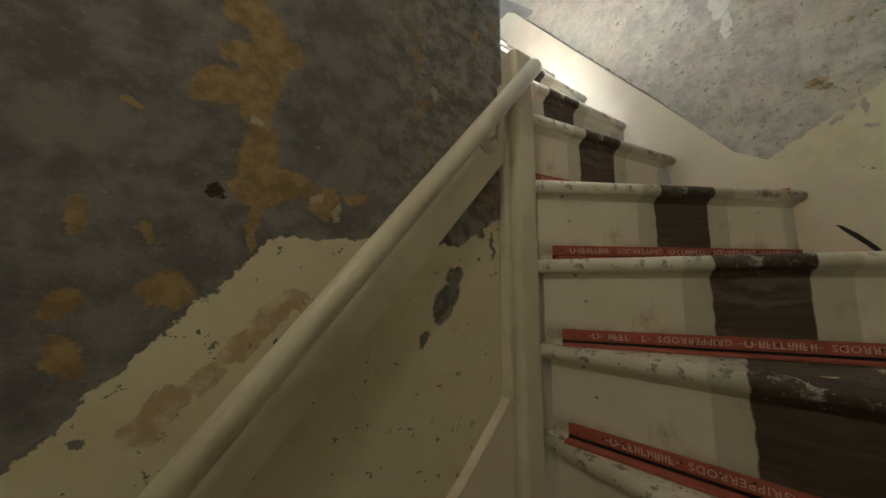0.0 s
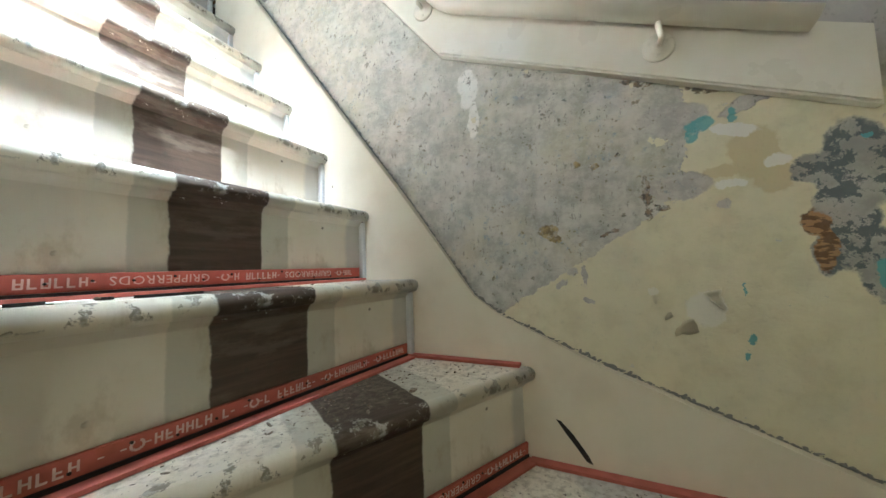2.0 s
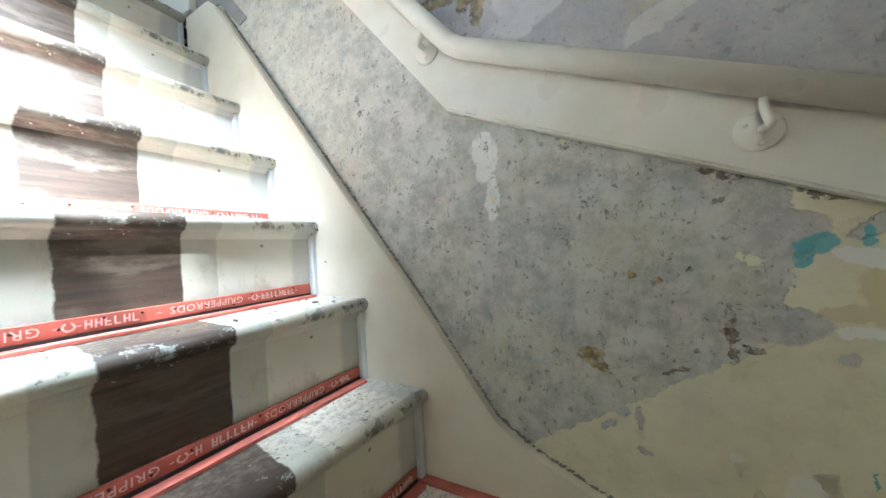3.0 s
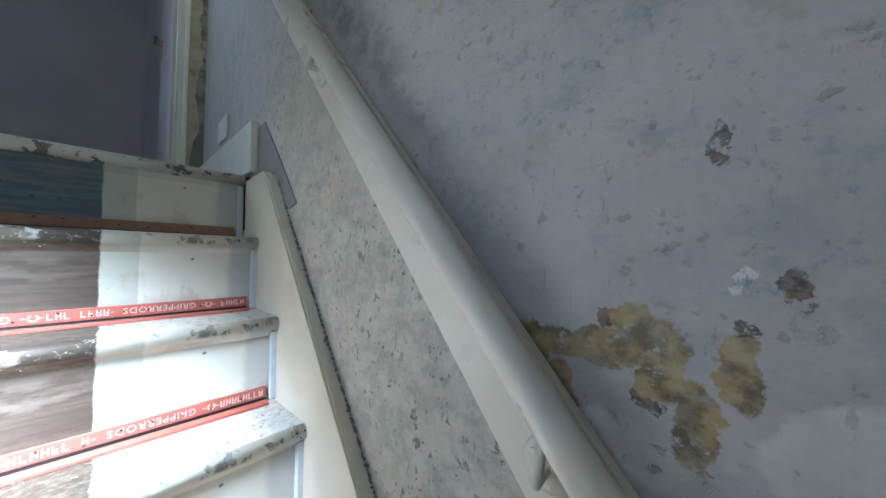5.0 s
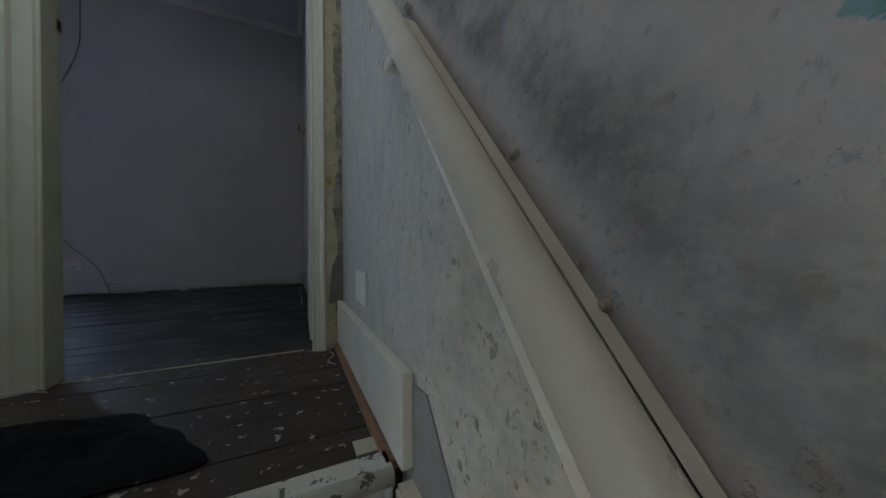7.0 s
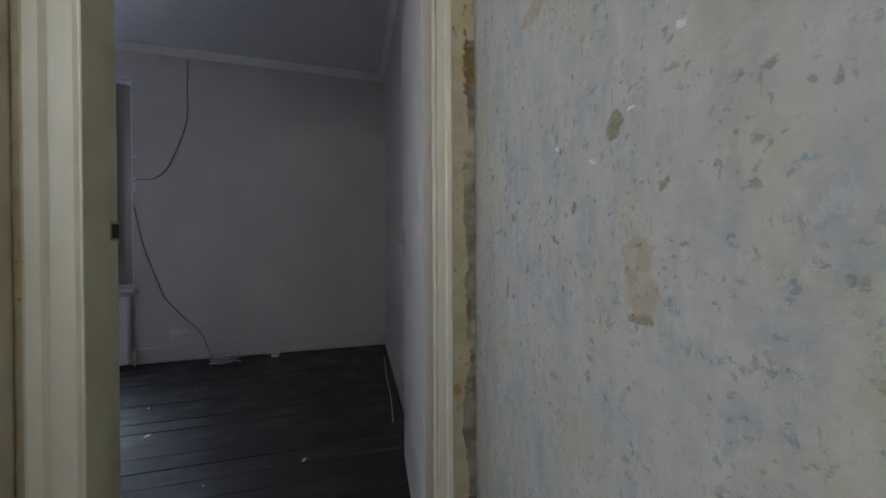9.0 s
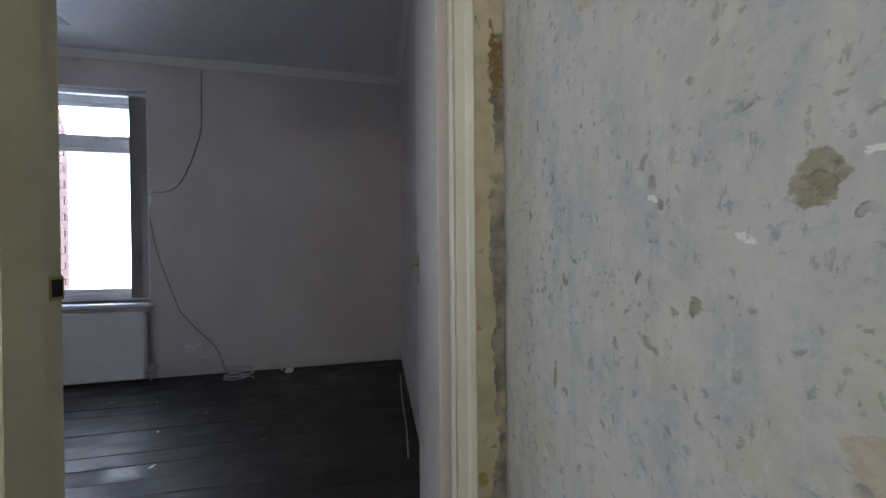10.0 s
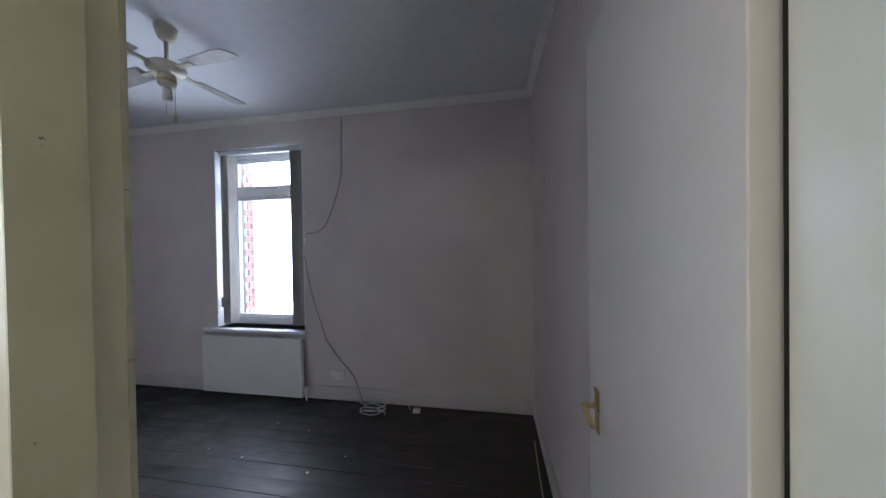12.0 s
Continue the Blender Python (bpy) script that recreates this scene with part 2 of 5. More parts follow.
    col = k.mix(k.m("MULTIPLY", olive, 0.92), col, k.mix(upper, k.mix(k.ramp(k.noise(uv, 45, 4), 0.38, 0.62), (0.13, 0.09, 0.03), (0.40, 0.30, 0.12)), k.mix(k.ramp(fine, 0.4, 0.6), (0.20, 0.175, 0.11), (0.30, 0.27, 0.18))))
    beige = k.blobs(w, (1.178, 2.150, 0.018, 0.026), (1.173, 2.118, 0.016, 0.026), (1.192, 2.165, 0.010, 0.008), (1.385, 2.560, 0.04, 0.018), (0.128, 1.286, 0.006, 0.010), (0.66, 1.63, 0.014, 0.010))
    col = k.mix(k.m("MULTIPLY", beige, 0.85), col, (0.43, 0.355, 0.25))
    dark = k.blobs(w, (-0.632, 0.352, 0.036, 0.011, 18), (-0.523, 0.392, 0.030, 0.008, 18), (-0.522, 0.150, 0.008, 0.046), (-0.450, 0.083, 0.020, 0.004, -20), (-0.540, 0.128, 0.020, 0.008), (-0.474, 0.249, 0.006, 0.006),
                  (-0.170, 1.010, 0.008, 0.018), (-0.210, 0.900, 0.007, 0.016), (-0.080, 0.872, 0.006, 0.010), (-0.120, 0.800, 0.012, 0.006), (-0.055, 0.770, 0.005, 0.012), (-0.310, 0.832, 0.012, 0.012),
                  (-0.341, 0.741, 0.012, 0.008), (-0.180, 0.868, 0.010, 0.006), (-0.300, 0.480, 0.008, 0.006), (0.193, 1.347, 0.003, 0.004))
    dark = k.m("MULTIPLY", dark, k.ramp(k.noise(uv, 80, 5, 0.7), 0.40, 0.48))
    col = k.mix(k.m("MULTIPLY", dark, 0.9), col, k.mix(k.ramp(fine, 0.42, 0.58), (0.035, 0.033, 0.032), (0.20, 0.13, 0.075)))
    # the handrail's soft shadow and grime above it, both put into the wall colour
    soft = k.m("ADD", over, k.m("MULTIPLY", k.m("SUBTRACT", k.noise(uv, 5, 4), 0.5), 0.12))
    shade_grime = k.m("MULTIPLY", k.ramp(soft, 0.03, 0.08), k.ramp(soft, 0.24, 0.10))
    shade_grime = k.m("MULTIPLY", k.m("MULTIPLY", shade_grime, k.ramp(c[1], 0.0, 0.40, 0.25, 1.0)), k.ramp(c[1], 1.05, 0.90))
    shade_grime = k.m("MULTIPLY", shade_grime, k.ramp(k.noise(uv, 9, 5, 0.6), 0.28, 0.62))
    col = k.mix(k.m("MULTIPLY", shade_grime, 0.85), col, (0.15, 0.143, 0.145))
    hi = k.m("MULTIPLY", k.ramp(over, 0.13, 0.30), k.m("MULTIPLY", k.ramp(c[1], 1.0, 0.7), k.ramp(k.noise(uv, 15, 6, 0.7), 0.53, 0.63, 0, 0.6)))
    col = k.mix(hi, col, k.mix(k.ramp(k.noise(uv, 7, 3), 0.42, 0.58), (0.24, 0.33, 0.35), (0.40, 0.36, 0.27)))
    # pits, nail holes, blue specks and scratches
    raw = k.m("SUBTRACT", 1.0, k.m("MULTIPLY", cream, 0.92))
    less = k.m("MULTIPLY", raw, k.m("SUBTRACT", 1.0, k.m("MULTIPLY", k.m("MULTIPLY", high, k.ramp(c[1], 1.1, 0.9)), 0.55)))
    less = k.m("MULTIPLY", less, k.ramp(land, 0, 1, 1.0, 0.62))
    pit = k.ramp(k.voronoi(k.warp(uv, 40, 0.045), 36), 0.24, 0.13)
    pit = k.m("MULTIPLY", k.m("MULTIPLY", pit, k.ramp(k.noise(uv, 13, 3), 0.47, 0.54)), less)
    col = k.mix(k.m("MULTIPLY", pit, 0.8), col, k.mix(k.ramp(big, 0.42, 0.58), (0.12, 0.105, 0.08), (0.26, 0.22, 0.14)))
    scr = k.m("MULTIPLY", k.ramp(k.noise(k.stretch(uv, (1, 0.32, 1)), 85, 5, 0.7), 0.60, 0.65, 0, 0.75), less)
    col = k.mix(scr, col, (0.20, 0.19, 0.165))
    bits = k.m("MULTIPLY", k.ramp(k.voronoi(k.warp(uv, 70, 0.02), 86), 0.27, 0.17), k.ramp(k.noise(uv, 19, 3), 0.49, 0.56))
    col = k.mix(k.m("MULTIPLY", k.m("MULTIPLY", bits, less), 0.75), col, k.mix(k.ramp(big, 0.4, 0.6), (0.10, 0.12, 0.13), (0.20, 0.16, 0.08)))
    blue = k.m("MULTIPLY", k.ramp(k.noise(k.warp(uv, 60, 0.02), 46, 6, 0.75), 0.57, 0.65), k.ramp(k.noise(uv, 6, 3), 0.44, 0.58))
    col = k.mix(k.m("MULTIPLY", k.m("MULTIPLY", blue, raw), 0.7), col, (0.20, 0.27, 0.34))
    mott = k.m("MULTIPLY", k.ramp(k.noise(uv, 42, 6, 0.75), 0.46, 0.60, 0, 0.42), less)
    col = k.mix(mott, col, (0.62, 0.60, 0.55))
    height = k.m("ADD", k.m("MULTIPLY", cream, 0.9), k.m("SUBTRACT", k.m("MULTIPLY", fine, 0.6), pit))
    return k.done(col, k.ramp(cream, 0, 1, 0.85, 0.45), height, 0.003, 0.8)


def hall_plaster():
    k = Nodes("stripped_hall_plaster", 0.85)
    c = k.xyz(k.tc.outputs["Object"])
    uv = k.join(k.m("ADD", c[0], 0.018), k.m("SUBTRACT", c[2], 0.056))
    w = k.warp(k.warp(uv, 10, 0.08), 60, 0.022)
    fine, mid = k.noise(uv, 90, 6, 0.75), k.noise(uv, 14, 6, 0.65)
    base = k.mix(k.ramp(mid, 0.38, 0.62), (0.125, 0.118, 0.120), (0.225, 0.212, 0.205))
    side = k.ramp(c[0], -1.18, -0.95)
    rough_part = k.mix(k.ramp(k.noise(uv, 26, 6, 0.7), 0.40, 0.60), (0.13, 0.12, 0.115), (0.36, 0.34, 0.31))
    base = k.mix(k.m("MULTIPLY", side, 0.65), base, rough_part)
    ochre = k.most(k.blob(w, -1.258, -0.20, 0.030, 0.085), k.blob(w, -1.250, -0.31, 0.022, 0.07), k.blob(w, -1.238, -0.365, 0.046, 0.032, 20), k.blob(w, -1.306, -0.225, 0.030, 0.028), k.blob(w, -1.20, -0.345, 0.022, 0.014),
                   k.blob(w, -1.25, -0.42, 0.010, 0.035), k.blob(w, -1.335, -0.525, 0.028, 0.022), k.blob(w, -1.42, -0.53, 0.014, 0.022), k.blob(w, -1.387, -0.278, 0.010, 0.006), k.blob(w, -1.415, -0.59, 0.013, 0.025),
                   k.blob(w, -1.36, -0.447, 0.006, 0.016), k.blob(w, -1.29, -0.165, 0.03, 0.02), k.blob(w, -1.235, -0.13, 0.035, 0.03), k.blob(w, -1.27, -0.09, 0.04, 0.03), k.blob(w, -1.16, -0.365, 0.03, 0.02), k.blob(w, -1.422, -0.431, 0.008, 0.02), k.blob(w, -1.10, -0.36, 0.020, 0.010))
    ochre = k.most(ochre, k.m("MULTIPLY", side, k.ramp(k.noise(uv, 18, 5, 0.7), 0.585, 0.62)))
    col = k.mix(k.m("MULTIPLY", ochre, 0.88), base, k.mix(k.ramp(k.noise(uv, 40, 5), 0.35, 0.65), (0.24, 0.155, 0.055), (0.40, 0.28, 0.12)))
    pale = k.most(k.blob(w, -1.172, -0.365, 0.014, 0.007, 40), k.blob(w, -1.135, -0.378, 0.005, 0.010), k.blob(w, -1.255, -0.27, 0.012, 0.006), k.blob(w, -0.94, -0.10, 0.010, 0.016), k.ramp(k.noise(uv, 34, 5, 0.7), 0.70, 0.715))
    col = k.mix(k.m("MULTIPLY", pale, 0.75), col, (0.48, 0.44, 0.35))
    col = k.mix(k.blob(w, -1.30, -0.385, 0.010, 0.012), col, (0.05, 0.03, 0.02))
    q = k.xyz(w)
    steep = k.m("MULTIPLY_ADD", k.m("ADD", q[0], 1.245), 1.2, -0.462)
    flat = k.m("MAXIMUM", -0.432, k.m("MULTIPLY_ADD", k.m("ADD", q[0], 0.754), 0.62, -0.356))
    cream = k.ramp(k.m("SUBTRACT", k.m("MINIMUM", steep, flat), q[1]), -0.002, 0.002)
    bare = k.most(k.blob(w, -0.908, -0.548, 0.030, 0.052, -28), k.blob(w, -0.885, -0.495, 0.022, 0.014), k.blob(w, -0.965, -0.62, 0.016, 0.006, 50), k.blob(w, -0.775, -0.42, 0.006, 0.03), k.blob(w, -0.81, -0.40, 0.010, 0.012),
                  k.ramp(k.noise(k.warp(uv, 50, 0.02), 36, 4, 0.65), 0.645, 0.652))
    cream = k.m("MULTIPLY", cream, k.m("SUBTRACT", 1.0, bare))
    paint = k.mix(k.ramp(mid, 0.45, 0.75), CREAM, CREAM_OLD)
    rust = k.most(k.blob(w, -1.245, -0.585, 0.022, 0.060, -38), k.blob(w, -1.33, -0.665, 0.020, 0.045, -40), k.blob(w, -1.195, -0.535, 0.022, 0.016), k.blob(w, -1.29, -0.63, 0.02, 0.02))
    rust = k.m("MULTIPLY", rust, k.ramp(k.noise(uv, 30, 4), 0.3, 0.6))
    paint = k.mix(k.m("MULTIPLY", rust, 0.7), paint, (0.34, 0.21, 0.09))
    col = k.mix(cream, k.mix(k.ramp(fine, 0.55, 0.75, 0, 0.5), col, (0.40, 0.38, 0.34)), paint)
    lump = k.m("ADD", k.m("MULTIPLY", k.noise(uv, 32, 6, 0.7), 2.0), fine)
    height = k.m("ADD", k.m("MULTIPLY", cream, 1.2), k.m("MULTIPLY", k.m("SUBTRACT", 1.0, k.m("MULTIPLY", cream, 0.75)), lump))
    return k.done(col, k.ramp(cream, 0, 1, 0.85, 0.5), height, 0.004, 0.8)


def gloss_paint(name, colour, rough=0.35, wear=0.0, tone=(0.5, 0.45, 0.32), scale=1.0):
    """Brushed gloss over wood: faint drips, dirt, chips down to dark wood."""
    k = Nodes(name, rough)
    p = k.tc.outputs["Object"]
    mid, fine = k.noise(p, 9 * scale, 4), k.noise(p, 90 * scale, 4)
    col = k.mix(k.ramp(mid, 0.4, 0.75, 0, 0.55), colour, tone)
    height = k.m("ADD", k.m("MULTIPLY", mid, 2.0), k.m("MULTIPLY", fine, 0.4))
    if wear:
        chip = k.ramp(k.noise(k.warp(p, 20, 0.02), 26, 5, 0.7), 0.735 - wear, 0.75 - wear)
        col = k.mix(chip, col, k.mix(fine, (0.06, 0.045, 0.03), (0.22, 0.20, 0.17)))
        height = k.m("SUBTRACT", height, chip)
    return k.done(col, k.ramp(mid, 0.3, 0.7, rough, rough + 0.2), height, 0.0012, 0.5)


def step_paint(name, band, edge=(0.40, 0.41, 0.34), tread=False):
    """Painted step with a bare strip where a runner lay; local x runs along the nosing from the strip's middle."""
    k = Nodes(name, 0.45)
    p = k.tc.outputs["Object"]
    w = k.warp(p, 30, 0.012)
    u = k.xyz(w)[0]
    raw = k.xyz(p)
    mid, fine = k.noise(p, 10, 4), k.noise(p, 70, 5, 0.7)
    grain = k.noise(k.stretch(p, (1, 14, 14)), 9, 5, 0.6)
    paint = k.mix(k.ramp(mid, 0.4, 0.75, 0, 0.6), (0.74, 0.70, 0.60), (0.66, 0.60, 0.46))
    old = k.ramp(k.m("ABSOLUTE", k.m("SUBTRACT", u, 0.005)), 0.132, 0.128)
    col = k.mix(k.m("MULTIPLY", old, 0.75), paint, k.mix(mid, edge, (0.56, 0.54, 0.45)))
    endg = k.ramp(k.m("ADD", u, k.m("MULTIPLY", mid, 0.03)), 0.31, 0.33)
    col = k.mix(k.m("MULTIPLY", endg, 0.6), col, (0.42, 0.43, 0.43))
    bare = k.ramp(k.m("ABSOLUTE", u), 0.078, 0.074)
    wood = k.mix(k.ramp(grain, 0.3, 0.75), band, tuple(1.7 * x for x in band))
    worn = k.m("MULTIPLY", k.ramp(k.noise(k.stretch(p, (1, 3, 3)), 8, 5, 0.65), 0.52, 0.66), k.m("MULTIPLY", k.random(), 0.38))
    wood = k.mix(worn, wood, (0.30, 0.25, 0.19))
    col = k.mix(bare, col, wood)
    fleck = k.ramp(k.noise(k.warp(p, 25, 0.03), 38, 4, 0.6), 0.70, 0.72)
    col = k.mix(k.m("MULTIPLY", fleck, bare), col, (0.55, 0.52, 0.45))
    edge_wear = k.m("MULTIPLY", k.ramp(k.m("ABSOLUTE", k.m("ADD", raw[2], 0.010)), 0.018, 0.010), k.ramp(raw[1], 0.045, 0.020))
    chipped = k.m("MULTIPLY", edge_wear, k.ramp(k.noise(k.warp(p, 40, 0.02), 24, 5, 0.7), 0.555, 0.585))
    col = k.mix(k.m("MULTIPLY", chipped, 0.85), col, k.mix(k.ramp(fine, 0.45, 0.6), (0.16, 0.14, 0.10), (0.42, 0.42, 0.38)))
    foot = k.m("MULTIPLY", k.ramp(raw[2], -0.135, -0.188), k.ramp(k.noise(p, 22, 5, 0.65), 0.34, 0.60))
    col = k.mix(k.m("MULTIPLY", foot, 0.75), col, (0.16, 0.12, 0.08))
    stain = k.m("MULTIPLY", k.ramp(k.noise(k.stretch(p, (1, 1, 0.5)), 14, 6, 0.7), 0.54, 0.70), k.m("SUBTRACT", 1.0, bare))
    col = k.mix(k.m("MULTIPLY", stain, 0.40), col, (0.36, 0.29, 0.17))
    dots = k.ramp(k.voronoi(k.warp(p, 50, 0.01), 24), 0.13, 0.07)
    dots = k.m("MULTIPLY", dots, k.ramp(k.noise(p, 17, 2), 0.49, 0.54))
    col = k.mix(k.m("MULTIPLY", dots, 0.8), col, (0.06, 0.05, 0.035))
    if tread:
        dirt = k.m("MULTIPLY", k.ramp(fine, 0.42, 0.66), k.ramp(raw[1], 0.02, 0.06))
        col = k.mix(k.m("MULTIPLY", dirt, 0.55), col, (0.20, 0.17, 0.12))
        grit = k.m("MULTIPLY", k.ramp(k.noise(p, 130, 4, 0.6), 0.63, 0.66), k.ramp(raw[1], 0.0, 0.05))
        col = k.mix(grit, col, (0.07, 0.055, 0.04))
    height = k.m("ADD", k.m("MULTIPLY", mid, 1.2), k.m("MULTIPLY", k.m("ADD", fine, k.m("MULTIPLY", grain, bare)), 0.6))
    return k.done(col, k.mix(bare, (0.38,) * 3, (0.62,) * 3), height, 0.0015, 0.6)


def boards_mat(name, dark, light, flecks):
    k = Nodes(name, 0.5)
    p = k.tc.outputs["Object"]
    r = k.random()
    q = k.v("ADD", p, k.join(k.m("MULTIPLY", r, 9.0), k.m("MULTIPLY", r, 5.0)))
    grain = k.noise(k.stretch(q, (1.0, 16, 16)), 5, 6, 0.65)
    mid = k.noise(q, 4, 4)
    col = k.mix(k.ramp(grain, 0.3, 0.75), dark, light)
    col = k.mix(k.ramp(mid, 0.5, 0.75, 0, 0.5), col, tuple(1.6 * x for x in light))
    col = k.mix(k.m("MULTIPLY", r, 0.45), col, tuple(0.6 * x for x in dark))
    if flecks:
        f = k.ramp(k.noise(k.warp(q, 30, 0.02), 34, 4, 0.6), 0.70 - flecks, 0.72 - flecks)
        col = k.mix(f, col, (0.42, 0.40, 0.35))
    return k.done(col, k.ramp(mid, 0.3, 0.7, 0.35, 0.65), grain, 0.002, 0.6)


def plain(name, colour, rough=0.5, metal=0.0, other=None, scale=20, bump=0.0008, amount=0.5):
    k = Nodes(name, rough, metal)
    p = k.tc.outputs["Object"]
    mid, fine = k.noise(p, scale, 4), k.noise(p, scale * 6, 4)
    col = k.mix(k.ramp(mid, 0.35, 0.75, 0, amount), colour, other or tuple(0.75 * x for x in colour))
    return k.done(col, k.ramp(mid, 0.3, 0.7, max(0.05, rough - 0.08), min(1, rough + 0.1)), fine, bump, 0.5)


def room_paint():
    k = Nodes("room_wall_paint", 0.8)
    p = k.tc.outputs["Object"]
    c = k.xyz(p)
    big, fine = k.noise(p, 1.3, 3), k.noise(p, 160, 3)
    col = k.mix(k.ramp(big, 0.35, 0.7), (0.63, 0.57, 0.535), (0.56, 0.505, 0.475))
    smear = k.noise(k.stretch(p, (1, 1, 0.2)), 3, 4)
    col = k.mix(k.ramp(smear, 0.5, 0.75, 0, 0.35), col, (0.58, 0.53, 0.47))
    return k.done(col, 0.8, k.m("ADD", fine, k.noise(p, 12, 3)), 0.0015, 0.4)


def strip_plaster():
    """The scraped wall round the doorway: flaking cream over grey and brown plaster."""
    k = Nodes("scraped_doorway_plaster", 0.8)
    c = k.xyz(k.tc.outputs["Object"])
    uv = k.join(c[0], c[2])
    w = k.warp(k.warp(uv, 12, 0.05), 50, 0.02)
    q = k.xyz(w)
    fine = k.noise(uv, 90, 5, 0.7)
    under = k.mix(k.ramp(k.noise(uv, 18, 5), 0.4, 0.6), (0.22, 0.21, 0.19), (0.40, 0.38, 0.33))
    rusty = k.m("MULTIPLY", k.ramp(c[2], 2.50, 2.62), k.ramp(k.noise(uv, 40, 5, 0.7), 0.42, 0.52))
    under = k.mix(rusty, under, k.mix(fine, (0.12, 0.07, 0.02), (0.34, 0.22, 0.08)))
    edge = k.m("ADD", -0.024, k.m("MULTIPLY", k.m("SUBTRACT", k.noise(k.join(0.0, c[2]), 5.0, 4), 0.5), 0.07))
    bare = k.ramp(k.m("SUBTRACT", q[0], edge), -0.0015, 0.0015)
    bare = k.m("MULTIPLY", bare, k.ramp(k.noise(uv, 6, 3), 0.40, 0.46))
    chip = k.ramp(k.noise(w, 30, 5, 0.7), 0.66, 0.67)
    bare = k.most(bare, chip)
    paint = k.mix(k.ramp(k.noise(uv, 16, 4), 0.4, 0.7), (0.62, 0.57, 0.42), (0.50, 0.45, 0.30))
    spot = k.most(k.blob(w, -0.045, 1.80, 0.012, 0.020), k.ramp(k.noise(uv, 25, 4), 0.68, 0.70))
    paint = k.mix(spot, paint, (0.42, 0.32, 0.12))
    paint = k.mix(k.blob(w, -0.012, 1.79, 0.006, 0.016), paint, (0.10, 0.26, 0.32))
    return k.done(k.mix(bare, paint, under), k.ramp(bare, 0, 1, 0.5, 0.9), k.m("SUBTRACT", k.m("MULTIPLY", fine, 0.4), bare), 0.003, 0.8)


def glass_mat():
    mat = bpy.data.materials.new("window_glass")
    mat.use_nodes = True
    b = mat.node_tree.nodes["Principled BSDF"]
    b.inputs["Transmission Weight"].default_value = 1.0
    b.inputs["Roughness"].default_value = 0.0
    b.inputs["IOR"].default_value = 1.05
    b.inputs["Base Color"].default_value = (0.97, 0.99, 1.0, 1)
    return mat


M_STAIR = stair_plaster()
M_HALL = hall_plaster()
M_TRIM = gloss_paint("cream_gloss", (0.70, 0.66, 0.53), 0.32, 0.0)
M_STRING = gloss_paint("string_gloss", (0.72, 0.66, 0.53), 0.38, 0.02, (0.62, 0.55, 0.42))
M_RAIL = gloss_paint("rail_gloss", (0.76, 0.73, 0.64), 0.25, -0.01, (0.66, 0.61, 0.48))
M_CASING = gloss_paint("casing_gloss", (0.72, 0.70, 0.60), 0.30, 0.0, (0.62, 0.60, 0.47))
M_OLIVE = gloss_paint("lining_gloss", (0.52, 0.50, 0.36), 0.45, 0.03, (0.42, 0.39, 0.26))
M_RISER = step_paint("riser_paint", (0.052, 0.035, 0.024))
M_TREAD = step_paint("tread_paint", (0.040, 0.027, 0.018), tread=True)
M_FILLET = gloss_paint("fillet_paint", (0.66, 0.68, 0.68), 0.4, 0.01, (0.50, 0.53, 0.55))
M_NOSE = gloss_paint("worn_nosing_paint", (0.60, 0.58, 0.52), 0.45, 0.16, (0.36, 0.32, 0.26))
M_BLUE = step_paint("blue_riser_paint", (0.075, 0.11, 0.125))
M_RED = plain("gripper_red", (0.44, 0.115, 0.08), 0.7, 0, (0.26, 0.09, 0.06), 34)
M_BROWN_ROD = plain("gripper_bare_wood", (0.30, 0.17, 0.10), 0.7, 0, (0.20, 0.11, 0.07), 60)
M_PRINT = plain("gripper_print", (0.68, 0.52, 0.46), 0.6, 0, None, 90)
M_LANDING = boards_mat("landing_boards", (0.022, 0.016, 0.012), (0.070, 0.050, 0.034), 0.065)
M_ROOMFLOOR = boards_mat("room_boards", (0.022, 0.019, 0.018), (0.060, 0.050, 0.045), 0.0)
M_ROOM = room_paint()
M_CEIL = plain("ceiling_paint", (0.72, 0.72, 0.74), 0.85, 0, (0.64, 0.64, 0.67), 14, 0.003)
M_WHITE = plain("white_satin", (0.74, 0.72, 0.68), 0.45, 0, (0.66, 0.63, 0.57), 8)
M_SKIRT = plain("skirting_paint", (0.58, 0.54, 0.51), 0.45, 0, (0.50, 0.46, 0.43), 8)
M_DOOR = plain("door_gloss", (0.66, 0.61, 0.57), 0.6, 0, (0.63, 0.58, 0.53), 5)
M_UPVC = plain("white_plastic", (0.80, 0.81, 0.83), 0.3, 0, None, 30, 0.0004, 0.15)
M_BLIND = plain("beige_blind_fabric", (0.42, 0.38, 0.35), 0.8, 0, None, 60)
M_RAD = plain("radiator_enamel", (0.74, 0.73, 0.71), 0.4, 0, None, 10, 0.0004, 0.2)
M_BRASS = plain("worn_brass", (0.55, 0.42, 0.20), 0.35, 1.0, None, 40)
M_CLOTH = plain("black_cloth", (0.006, 0.006, 0.007), 0.95, 0, (0.012, 0.012, 0.013), 30, 0.004)
# M_DARK also colours the strips put in for shade in gaps
M_DARK = plain("dark_iron_and_shade", (0.03, 0.028, 0.025), 0.6, 0.5, None, 40)
M_CABLE = plain("white_cable", (0.62, 0.60, 0.56), 0.5, 0, None, 40)
M_GREYCABLE = plain("greyed_cable", (0.26, 0.24, 0.23), 0.6, 0, None, 40)
M_FAN = plain("fan_cream_enamel", (0.62, 0.57, 0.46), 0.4, 0, None, 20)
